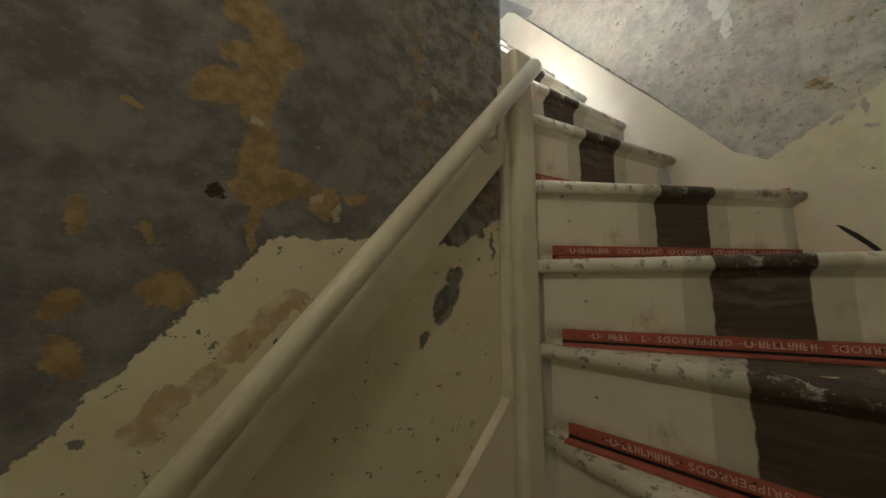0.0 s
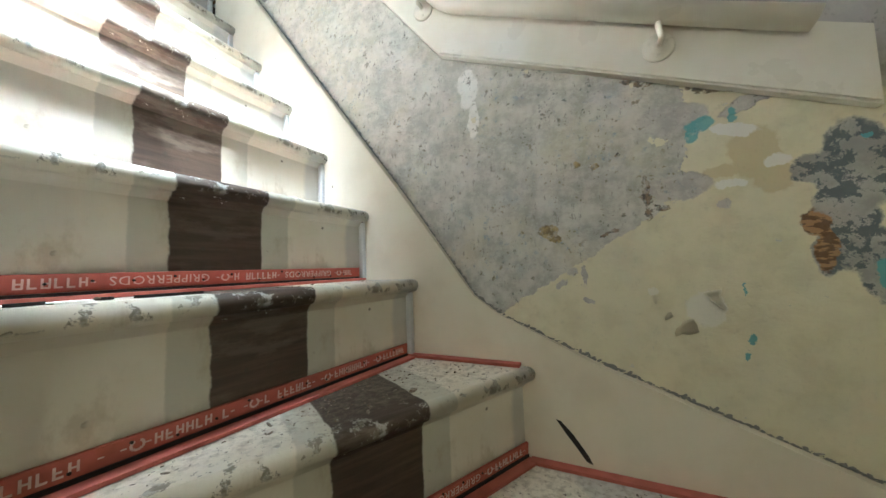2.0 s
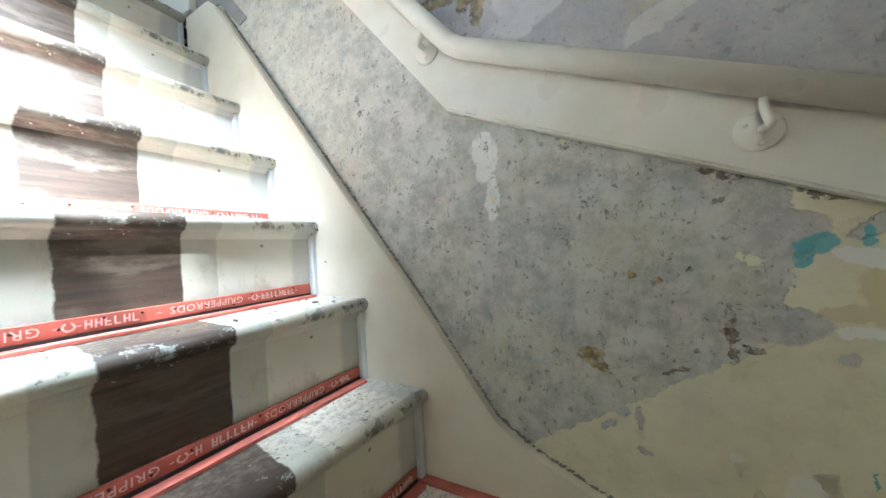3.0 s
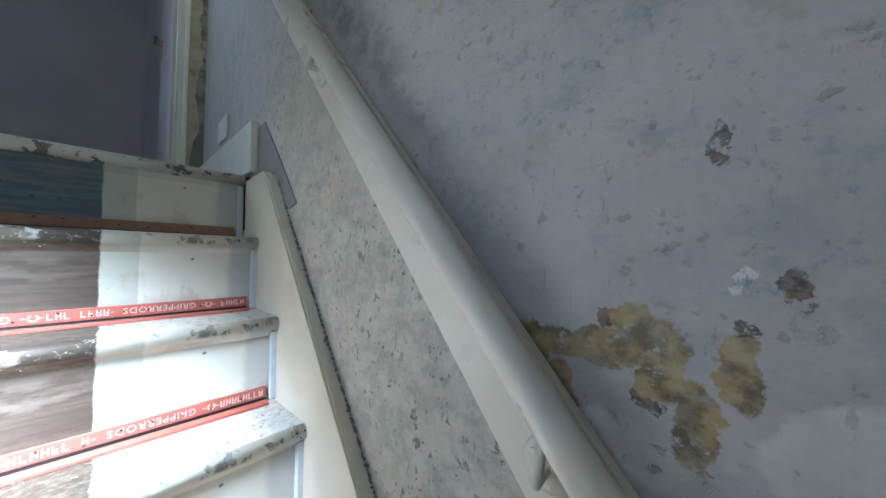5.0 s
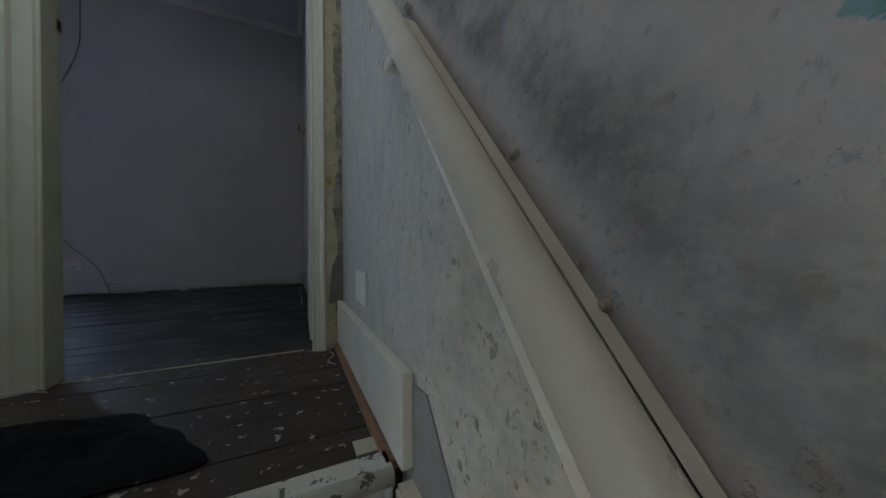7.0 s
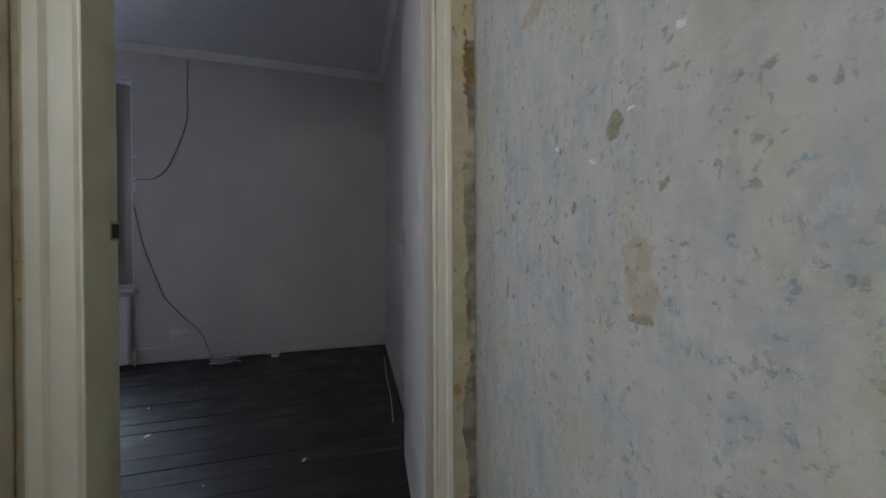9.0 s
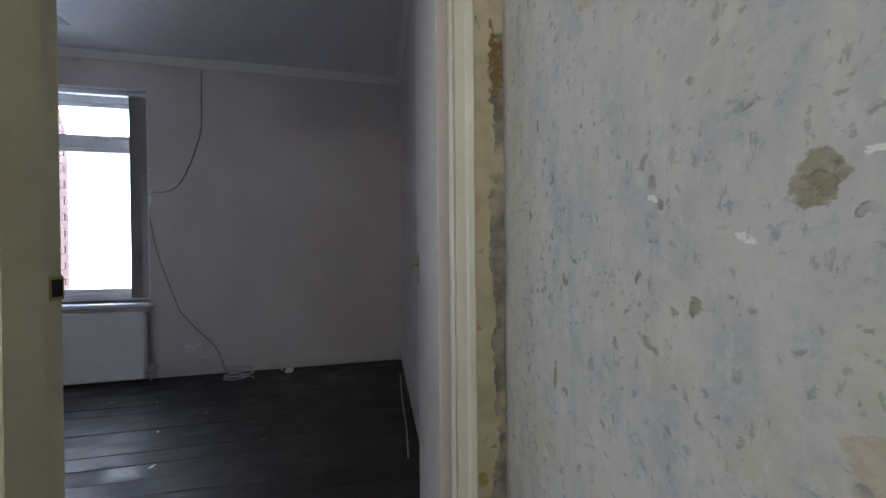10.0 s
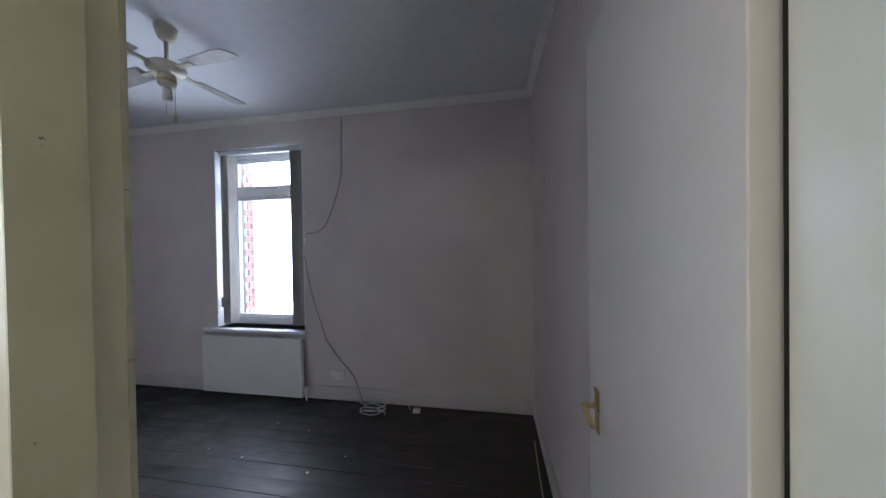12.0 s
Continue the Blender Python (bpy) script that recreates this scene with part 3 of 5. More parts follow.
M_BLADE = plain("fan_blade_laminate", (0.44, 0.41, 0.38), 0.5, 0, None, 15)
M_BRICK = plain("red_brick", (0.42, 0.27, 0.24), 0.85, 0, (0.34, 0.21, 0.19), 18)
M_MORTAR = plain("mortar", (0.45, 0.42, 0.38), 0.9, 0, None, 40)
M_RENDER = plain("pale_render", (0.70, 0.68, 0.64), 0.9, 0, None, 6)
M_GROUND = plain("yard_concrete", (0.34, 0.33, 0.31), 0.9, 0, None, 3)
M_STRIP = strip_plaster()
M_CURL = plain("curled_paint", (0.68, 0.63, 0.48), 0.5, 0, (0.55, 0.50, 0.38), 40)
M_LUMP = plain("old_filler", (0.55, 0.50, 0.42), 0.9, 0, (0.22, 0.18, 0.13), 90, 0.002, 0.9)
M_FRESH = plain("grey_filler", (0.24, 0.235, 0.22), 0.9, 0, (0.19, 0.185, 0.175), 25)
M_GLASS = glass_mat()
M_DEBRIS = plain("plaster_crumbs", (0.16, 0.12, 0.08), 0.9, 0, (0.45, 0.42, 0.36), 200, 0.001, 0.9)

# ---- mesh helpers ----


def part(name, bm, material, parent=None, label="", m=None, smooth=False):
    me = bpy.data.meshes.new(name)
    bmesh.ops.recalc_face_normals(bm, faces=bm.faces)
    if smooth:
        for f in bm.faces:
            f.smooth = True
    bm.to_mesh(me)
    bm.free()
    me.materials.append(material)
    ob = new(name, me)
    if parent is not None:
        ob.parent = parent
    if m is not None:
        ob.matrix_basis = m
    if label:
        ob["label"] = label
    return ob


def thing(name, label, category, group="", kind="", m=None):
    ob = new(name)
    if m is not None:
        ob.matrix_basis = m
    return tagged(ob, label, category, group, kind)


def box(x0, x1, y0, y1, z0, z1, bevel=0.0, bm=None):
    bm = bm or bmesh.new()
    got = bmesh.ops.create_cube(bm, size=1.0, matrix=Matrix.Translation(((x0 + x1) / 2, (y0 + y1) / 2, (z0 + z1) / 2)) @ Matrix.Diagonal((x1 - x0, y1 - y0, z1 - z0, 1)))
    if bevel:
        edges = {e for v in got["verts"] for e in v.link_edges}
        bmesh.ops.bevel(bm, geom=list(edges), offset=bevel, segments=2, affect="EDGES", profile=0.5)
    return bm


def prism(poly, lo, hi, axis="z", bm=None):
    """A straight prism over a polygon in the plane across the axis (x: yz, y: xz, z: xy)."""
    bm = bm or bmesh.new()

    def at(a, b, h):
        return (h, a, b) if axis == "x" else (a, h, b) if axis == "y" else (a, b, h)

    low = [bm.verts.new(at(a, b, lo)) for a, b in poly]
    top = [bm.verts.new(at(a, b, hi)) for a, b in poly]
    bm.faces.new(low)
    bm.faces.new(top)
    n = len(poly)
    for i in range(n):
        bm.faces.new((low[i], low[(i + 1) % n], top[(i + 1) % n], top[i]))
    return bm


def tube(points, radius, sides=12, bm=None, caps=True):
    """A round bar along points."""
    bm = bm or bmesh.new()
    pts = [Vector(p) for p in points]
    rings = []
    for i, p in enumerate(pts):
        a, b = pts[max(0, i - 1)], pts[min(len(pts) - 1, i + 1)]
        d = (b - a).normalized()
        side = d.cross(Vector((0, 0, 1)) if abs(d.z) < 0.95 else Vector((1, 0, 0))).normalized()
        up = side.cross(d)
        rings.append([bm.verts.new(p + radius * (math.cos(2 * math.pi * j / sides) * side + math.sin(2 * math.pi * j / sides) * up)) for j in range(sides)])
    for r, s in zip(rings, rings[1:]):
        for j in range(sides):
            bm.faces.new((r[j], r[(j + 1) % sides], s[(j + 1) % sides], s[j]))
    if caps:
        bm.faces.new(rings[0])
        bm.faces.new(rings[-1])
    return bm


def lathe(profile, sides=24, bm=None):
    """A turned solid about z from (radius, height) pairs."""
    bm = bm or bmesh.new()
    rings = [[bm.verts.new((r * math.cos(2 * math.pi * j / sides), r * math.sin(2 * math.pi * j / sides), z)) for j in range(sides)] for r, z in profile]
    for r, s in zip(rings, rings[1:]):
        for j in range(sides):
            bm.faces.new((r[j], r[(j + 1) % sides], s[(j + 1) % sides], s[j]))
    bm.faces.new(rings[0])
    bm.faces.new(rings[-1])
    return bm


def curve_points(points, n=8):
    """A smooth line through a few points."""
    pts = [Vector(p) for p in points]
    pts = [2 * pts[0] - pts[1]] + pts + [2 * pts[-1] - pts[-2]]
    out = []
    for a, b, c, d in zip(pts, pts[1:], pts[2:], pts[3:]):
        for i in range(n):
            t = i / n
            out.append(0.5 * (2 * b + (c - a) * t + (2 * a - 5 * b + 4 * c - d) * t * t + (3 * b - a - 3 * c + d) * t ** 3))
    return out + [pts[-2]]


# ---- plan ----
RISE, GOING, LAND = 0.1965, 0.154, 1.165
CEIL = 3.92
LEFT = -0.765                      # left wall of the upper flight
DOOR_Y = 1.67                     # landing face of the door wall
FAR = 4.17                        # far wall of the room
SOUTH = -0.92
HALL_FLOOR = -1.95


def structure(name, bm, material, label, category="wall"):
    return tagged(part(name, bm, material), label, category, kind="structure")


# long wall beside the stairs and landing
structure("wall_east", box(0.0, 0.15, SOUTH - 0.15, DOOR_Y + 0.12, HALL_FLOOR, CEIL), M_STAIR, "stripped plaster stair wall with patches of old cream paint")
# wall on the hall side of the lower flight
HALL_Y, HALL_BACK = 0.125, 0.24
structure("wall_hall", box(-3.0, LEFT + 0.012, HALL_Y, HALL_BACK, HALL_FLOOR, 0.75), M_HALL, "dark stripped plaster wall with ochre and cream paint remains")
structure("wall_south_hall", box(-3.15, -0.92, SOUTH - 0.15, SOUTH, HALL_FLOOR, 0.87), M_STAIR, "bare plaster hall wall")
structure("wall_south", box(-0.92, 0.0, SOUTH - 0.15, SOUTH, HALL_FLOOR, CEIL), M_STAIR, "bare plaster wall at the stair foot")
structure("wall_hall_end", box(-3.15, -3.0, SOUTH, HALL_BACK, HALL_FLOOR, 0.75), M_STAIR, "bare plaster end wall of the hall")
structure("hall_floor", box(-3.0, -1.3, SOUTH, HALL_Y, HALL_FLOOR - 0.1, HALL_FLOOR), M_LANDING, "dark boarded hall floor", "floor")
structure("hall_ceiling", box(-3.15, -0.92, SOUTH, HALL_BACK, 0.75, 0.87), M_CEIL, "low white hall ceiling", "ceiling")
# left wall of the upper flight, with the window that lights the steps
W_OUT = -0.92
WY0, WY1, WZ0, WZ1 = -0.22, 0.56, 0.90, 1.50
bm = box(W_OUT, LEFT, SOUTH, HALL_BACK, 0.75, WZ0)
box(W_OUT, LEFT, SOUTH, WY0, WZ0, WZ1, bm=bm)
box(W_OUT, LEFT, SOUTH, 0.95, WZ1, CEIL, bm=bm)
box(W_OUT, LEFT, WY1, 0.95, 0.50, WZ1, bm=bm)
box(W_OUT, LEFT, HALL_BACK, 0.95, HALL_FLOOR, 0.50, bm=bm)
structure("wall_west", bm, M_STAIR, "bare plaster wall beside the upper flight with a window opening")
# landing
structure("wall_landing_south", box(-1.75, -0.92, 0.83, 0.95, LAND - 0.2, CEIL), M_STAIR, "bare plaster wall on the landing")
structure("wall_landing_west", box(-1.75, -1.60, 0.95, DOOR_Y, LAND - 0.2, CEIL), M_STAIR, "bare plaster wall at the landing end")
structure("ceiling_landing", box(-1.75, -0.92, 0.83, DOOR_Y, CEIL, CEIL + 0.1), M_CEIL, "white painted landing ceiling", "ceiling")
structure("ceiling_stairs", box(-0.92, 0.0, SOUTH, DOOR_Y, CEIL, CEIL + 0.1), M_CEIL, "white painted ceiling over the stairs", "ceiling")
# door wall: opening between the linings
DX0, DX1, HEAD = -0.795, -0.112, LAND + 2.03
bm = box(-4.75, -0.86, DOOR_Y, DOOR_Y + 0.12, LAND - 0.1, CEIL)
box(-0.86, -0.825, DOOR_Y, DOOR_Y + 0.064, LAND - 0.1, CEIL, bm=bm)
box(DX1 + 0.03, 0.0, DOOR_Y, DOOR_Y + 0.12, LAND - 0.1, CEIL, bm=bm)
box(DX0 - 0.03, DX1 + 0.03, DOOR_Y, DOOR_Y + 0.12, HEAD + 0.03, CEIL, bm=bm)
structure("wall_door", bm, M_STRIP, "scraped plaster wall round the bedroom doorway")
# bedroom
structure("wall_room_west", box(-4.90, -4.75, DOOR_Y, FAR + 0.3, LAND - 0.1, CEIL), M_ROOM, "pinkish beige painted bedroom wall")
structure("wall_room_east", prism([(-0.01, DOOR_Y + 0.12), (0.15, DOOR_Y + 0.12), (0.15, FAR + 0.3), (-0.065, FAR + 0.3), (-0.065, FAR)], LAND - 0.1, CEIL), M_ROOM, "pinkish beige painted bedroom wall")
structure("wall_room_inner", prism([(-4.75, 1.793), (-0.87, 1.793), (-0.87, 1.797), (-4.75, 1.797)], LAND, CEIL), M_ROOM, "painted bedroom face of the door wall")
WX0, WX1, WB, WT = -3.205, -2.215, 1.825, 3.635
bm = box(-4.75, WX0, FAR, FAR + 0.3, LAND - 0.1, CEIL)
box(WX1, -0.065, FAR, FAR + 0.3, LAND - 0.1, CEIL, bm=bm)
box(WX0, WX1, FAR, FAR + 0.3, LAND - 0.1, WB, bm=bm)
box(WX0, WX1, FAR, FAR + 0.3, WT, CEIL, bm=bm)
structure("wall_north", bm, M_ROOM, "pinkish beige painted bedroom wall with a tall window")
structure("ceiling_room", box(-4.9, 0.15, DOOR_Y, FAR + 0.3, CEIL, CEIL + 0.1), M_CEIL, "white textured bedroom ceiling", "ceiling")

# ---- staircase ----
PIVOT = Vector((-0.688, 0.066))
stairs = thing("staircase", "steep winding painted wooden stairs stripped of their carpet", "stairs")


def frame_at(a, b, along, z):
    """A step's own frame: origin on the nosing, x along it towards the outer end."""
    a, b = Vector(a), Vector(b)
    d = (b - a).normalized()
    o = a + d * along
    return Matrix(((d.x, -d.y, 0, o.x), (d.y, d.x, 0, o.y), (0, 0, 1, z), (0, 0, 0, 1)))


def tread(poly, m, material=M_TREAD, thick=0.032):
    """poly: plan of the tread in the world; its first edge is the nosing."""
    inv = m.inverted()
    pts = [(inv @ Vector((x, y, m.translation.z))).xy for x, y in poly]
    bm = prism(pts, -thick, 0.0)
    front = [e for e in bm.edges if all(v.co.y < 1e-3 for v in e.verts) and abs(e.verts[0].co.z - e.verts[1].co.z) < 1e-4]
    bmesh.ops.bevel(bm, geom=front, offset=0.0145, segments=4, affect="EDGES", profile=0.5)
    bm2 = part("tread", bm, material, stairs, m=m)
    for f in bm2.data.polygons:
        f.use_smooth = abs(f.normal.y) > 0.05 and f.area < 0.02
    return bm2


def riser(x0, x1, m, material=M_RISER, height=RISE):
    bm = box(x0, x1, 0.026, 0.040, -height, -0.030)
    # scotia under the nosing
    prism([(0.026, -0.032), (0.014, -0.032), (0.026, -0.046)], x0, x1, "x", bm)
    return part("riser", bm, material, stairs, m=m)


PRINT = {}


def lettering(word, size):
    """Flat letters cut from the built-in font, as one mesh."""
    cu = bpy.data.curves.new(word.lower(), "FONT")
    cu.body, cu.size, cu.space_character, cu.extrude, cu.resolution_u = word, size, 1.08, 0.0003, 2
    ob = bpy.data.objects.new(word.lower(), cu)
    me = bpy.data.meshes.new_from_object(ob)
    bpy.data.objects.remove(ob)
    return me


WORD = lettering("GRIPPERRODS", 0.0185)
WORD.materials.append(M_PRINT)
WORD_WIDE = max(v.co.x for v in WORD.vertices)


def rod_print(length, seed, up):
    """Worn white print along a gripper rod: a word upside down, a ring and rows of bars."""
    rng = random.Random(seed)
    bm = bmesh.new()
    lettered = seed not in (10,)
    x = -0.20 + 0.02 * (seed % 8)
    while x < length:
        if lettered:
            if x > 0.004 and x + WORD_WIDE < length - 0.004:
                ob = new("lettering", WORD)
                ob.parent = up
                ob.matrix_basis = pose(x + WORD_WIDE, -0.0064, 0.0185, 90, 180, 0)
            x += WORD_WIDE + 0.010
        marks = [("dash", 0.008), ("ring", 0.014), ("dash", 0.008)] + [("glyph", 0.0105)] * 8 + [("dash", 0.008)]
        for kind, wide in marks:
            if 0.003 < x < length - 0.014:
                if kind == "dash":
                    box(x, x + 0.005, -0.0008, 0.0, 0.0112, 0.0126, bm=bm)
                elif kind == "ring":
                    for j in range(14):
                        a = 2 * math.pi * j / 14
                        if j not in (3, 4):
                            cx, cz = x + 0.0065 + 0.0058 * math.cos(a), 0.012 + 0.0055 * math.sin(a)
                            box(cx - 0.0013, cx + 0.0013, -0.0008, 0.0, cz - 0.0013, cz + 0.0013, bm=bm)
                elif rng.random() < 0.92:
                    cut = rng.random()
                    box(x, x + 0.0022, -0.0008, 0.0, 0.0055, 0.0185, bm=bm)
                    if cut < 0.65:
                        box(x + 0.0022, x + 0.0075, -0.0008, 0.0, 0.0055, 0.0078, bm=bm)
                    if cut > 0.3:
                        box(x + 0.0022, x + 0.0065, -0.0008, 0.0, 0.0112, 0.0132, bm=bm)
                    if cut > 0.5:
                        box(x + 0.0060, x + 0.0080, -0.0008, 0.0, 0.0065, 0.0185, bm=bm)
            x += wide
        x += 0.010
    return bm


def gripper(m, x0, x1, seed, bare=False):
    """Two carpet gripper rods in the angle of tread and riser: one up the riser, one on the tread. m: frame of the step above."""
    up = part("gripper_rod", box(0, x1 - x0, -0.006, 0.0, 0.0, 0.024, 0.0008), M_BROWN_ROD if bare else M_RED, stairs, "bare wooden gripper rod" if bare else "red printed carpet gripper rod",
              m=m @ pose(x0, 0.0255, -RISE + 0.012, 4))
    if not bare:
        part("printing", rod_print(x1 - x0, seed, up), M_PRINT, up, "worn white printing", m=pose(0, -0.0061, 0))["kind"] = "stuff"
    rng = random.Random(seed)
    bm = bmesh.new()
    for i in range(int((x1 - x0) / 0.045)):
        x = 0.02 + i * 0.045 + rng.uniform(-0.005, 0.005)
        bmesh.ops.create_cone(bm, cap_ends=True, segments=6, radius1=0.0022, radius2=0.0016, depth=0.003, matrix=pose(x, -0.007, rng.uniform(0.004, 0.02), 90))
    part("nail", bm, M_DARK, up, "row of rusty nails")["kind"] = "stuff"
    # dark strip between the two rods, painted in for the shade there
    part("gap", box(0, x1 - x0, 0.0175, 0.0258, 0.0008, 0.0112), M_DARK, stairs, "dark strip put in for the shaded gap under the riser", m=m @ pose(x0, 0, -RISE))
    low = part("gripper_rod", box(0, x1 - x0, 0.0, 0.022, 0.0, 0.006, 0.0008), M_BROWN_ROD if bare else M_RED, stairs, "dusty gripper rod on the tread",
               m=m @ pose(x0, -0.006, -RISE + 0.001))
    return low


def crumbs(m, x0, x1, y0, y1, n, seed):
    rng = random.Random(seed)
    bm = bmesh.new()
    for i in range(n):
        s = rng.uniform(0.0005, 0.0021) * (2.2 if rng.random() < 0.06 else 1)
        bmesh.ops.create_icosphere(bm, subdivisions=1, radius=s, matrix=pose(rng.uniform(x0, x1), y0 + (y1 - y0) * rng.random() ** 2, s * 0.5, rng.uniform(0, 90), 0, rng.uniform(0, 180)) @ Matrix.Diagonal((rng.uniform(1, 3), 1, 0.6, 1)))
    return tagged(part("debris", bm, M_DEBRIS, m=m), "scattered plaster crumbs and carpet grit on the tread", "debris", kind="stuff")


NAMES = "BCDEFGH"
SKEW = -0.03                      # the nosings run slightly downhill in plan towards the wall
for i, letter in enumerate(NAMES):
    y, z = GOING * i if letter != "H" else 0.908, RISE * i
    left = -0.677 if letter in "BC" else LEFT
    a, b = (left, y + {"B": 0.098, "C": 0.045}.get(letter, 0.009)), (-0.028, y + SKEW * 0.1)
    m = frame_at(a, b, -left - 0.395, z)
    inner = m.inverted() @ Vector((*a, z))
    top = letter == "H"
    back = y + GOING + 0.045 if not top else y + 0.055
    material = M_TREAD if not top else M_NOSE
    tread([a, b, (-0.028, back), (left, back)], m, material)
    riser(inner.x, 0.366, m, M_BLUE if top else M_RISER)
    gripper(m, -0.27 if letter in "BC" else -0.36, 0.345, 10 + i, bare=top)
    crumbs(m, -0.28, 0.36, GOING - 0.012 + 0.03, 0.03, 0 if top else 60, 40 + i)

    if letter in "CDE":
        rng = random.Random(i)
        bm = bmesh.new()
        for j in range(7):
            bmesh.ops.create_icosphere(bm, subdivisions=1, radius=rng.uniform(0.0015, 0.0035), matrix=pose(rng.uniform(0.345, 0.364), 0.0005 + rng.uniform(0, 0.002), rng.uniform(-0.024, -0.006)) @ Matrix.Diagonal((1, 0.5, 1, 1)))
        part("nail_holes", bm, M_DARK, stairs, "black nail holes", m=m)["kind"] = "stuff"
    # pale fillet where the riser meets the string
    part("fillet", box(0.352, 0.367, 0.012, 0.027, -RISE + 0.004, -0.034, 0.003), M_FILLET, stairs, "pale blue-grey painted fillet", m=m)

# winders about the post
ANGLES = {"A": -28.3, "Z": -55.0, "Y": -78.3, "X": -94.2}


def ray_end(angle):
    d = Vector((math.cos(radians(angle)), math.sin(radians(angle))))
    s = [(-0.028 - PIVOT.x) / d.x if d.x > 1e-6 else 99, (SOUTH - PIVOT.y) / d.y]
    return PIVOT + d * min(s)


ends = {n: ray_end(a) for n, a in ANGLES.items()}
corner = Vector((-0.028, SOUTH))
WINDERS = {
    "A": (-1, [PIVOT, ends["A"], (-0.028, 0.05), (-0.20, 0.10), (-0.674, 0.17)], 0.394),
    "Z": (-2, [PIVOT, ends["Z"], (-0.028, ends["Z"].y + 0.02), (-0.028, ends["A"].y + 0.06), PIVOT + Vector((0.02, 0.06))], 0.399),
    "Y": (-3, [PIVOT, ends["Y"], corner, (-0.028, ends["Z"].y + 0.06), PIVOT + Vector((0.03, 0.03))], 0.404),
    "X": (-4, [PIVOT, ends["X"], ends["Y"] + Vector((0.06, 0)), PIVOT + Vector((0.05, 0.02))], 0.400),
}
for n, (lvl, poly, along) in WINDERS.items():
    m = frame_at(PIVOT, ends[n], along, lvl * RISE)
    poly[0] = PIVOT - (ends[n] - PIVOT).normalized() * {"A": 0.003, "Z": 0.005, "Y": 0.015, "X": 0.025}[n]
    tread([tuple(p) for p in poly], m)
    length = (ends[n] - PIVOT).length
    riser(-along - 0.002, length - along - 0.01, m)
    gripper(m, -along + 0.035, length - along - 0.015, 60 - lvl)
    crumbs(m, -along + 0.1, length - along - 0.05, 0.20, 0.03, 280, 80 - lvl)
# grit along the wall on the widest treads
for n, lvl in (("A", -1), ("Z", -2)):
    rod = box(-0.052, -0.031, ends[n].y + 0.03, 0.022 if n == "A" else ends["A"].y + 0.018, lvl * RISE + 0.001, lvl * RISE + 0.008, 0.0008)
    part("gripper_rod", rod, M_RED, stairs, "faded red gripper rod along the wall")
# straight steps below the winders, out of sight
for i in range(5):
    x, z = -0.59 - 0.2 * (i + 1), RISE * (-5 - i)
    m = frame_at((x, 0.05), (x, SOUTH), 0.45, z)
    tread([(x, 0.05), (x, SOUTH), (x + 0.245, SOUTH), (x + 0.245, 0.05)], m)
    riser(-0.45, 0.52, m)

# wall string of the upper flight
poly = [(0.90, 1.160), (0.765, 1.165), (0.715, 1.125), (0.03, 0.213), (-0.150, -0.046), (-0.215, -0.092), (-0.43, -0.190), (-0.72, -0.302), (SOUTH, -0.38), (SOUTH, -0.80), (-0.30, -0.45), (0.02, -0.25), (0.90, 0.95)]
bm = prism(poly, -0.030, 0.0, "x")
edge = [e for e in bm.edges if all(abs(v.co.x + 0.03) < 1e-4 for v in e.verts)]
bmesh.ops.bevel(bm, geom=edge, offset=0.005, segments=2, affect="EDGES")
part("wall_string", bm, M_STRING, stairs, "cream glossed wall string")
# crumbling plaster edge along the string
rng = random.Random(5)
bm = bmesh.new()
for (y0, z0), (y1, z1) in zip(poly[2:8], poly[3:9]):
    n = int(math.hypot(y1 - y0, z1 - z0) / 0.0035)
    for i in range(n):
        t = (i + rng.random()) / n
        s = rng.uniform(0.001, 0.0042) * (1.6 if rng.random() < 0.06 else 1)
        bmesh.ops.create_icosphere(bm, subdivisions=1, radius=s, matrix=pose(-0.002, y0 + (y1 - y0) * t, z0 + (z1 - z0) * t + rng.uniform(-0.001, 0.005), rng.uniform(0, 180), rng.uniform(0, 180)) @ Matrix.Diagonal((0.5, rng.uniform(1, 2.5), 1, 1)))
tagged(part("broken_plaster_edge", bm, M_FRESH), "crumbled grey plaster edge along the stair string", "plaster", kind="stuff")
# hall string and post
poly = [(-0.752, -0.672), (-0.783, -0.715), (-0.896, -0.829), (-1.60, -1.42), (-1.60, -1.74), (-1.05, -1.24), (-0.752, -0.95)]
part("hall_string", prism(poly, HALL_Y - 0.024, HALL_Y, "y"), M_STRING, stairs, "cream glossed string")
post = part("post", box(-0.752, -0.682, 0.080, 0.185, -0.98, 0.135, 0.010), M_TRIM, stairs, "cream glossed corner post")
part("bead", box(-0.772, -0.752, 0.100, HALL_Y, -0.98, 0.04, 0.005), M_TRIM, post, "cream moulded bead")
part("inner_string", box(-0.690, -0.560, 0.096, 0.30, -0.98, -0.226, 0.003), M_STRING, stairs, "chipped inner string below the post")
# split in the string beside the first winder
part("split", prism([(-0.326, -0.300), (-0.336, -0.303), (-0.358, -0.326), (-0.384, -0.362), (-0.392, -0.378), (-0.380, -0.374), (-0.366, -0.354), (-0.344, -0.326)], -0.0315, -0.0300, "x"), M_DARK, stairs, "dark split in the paint")

# loose splinters and paint flakes on the treads


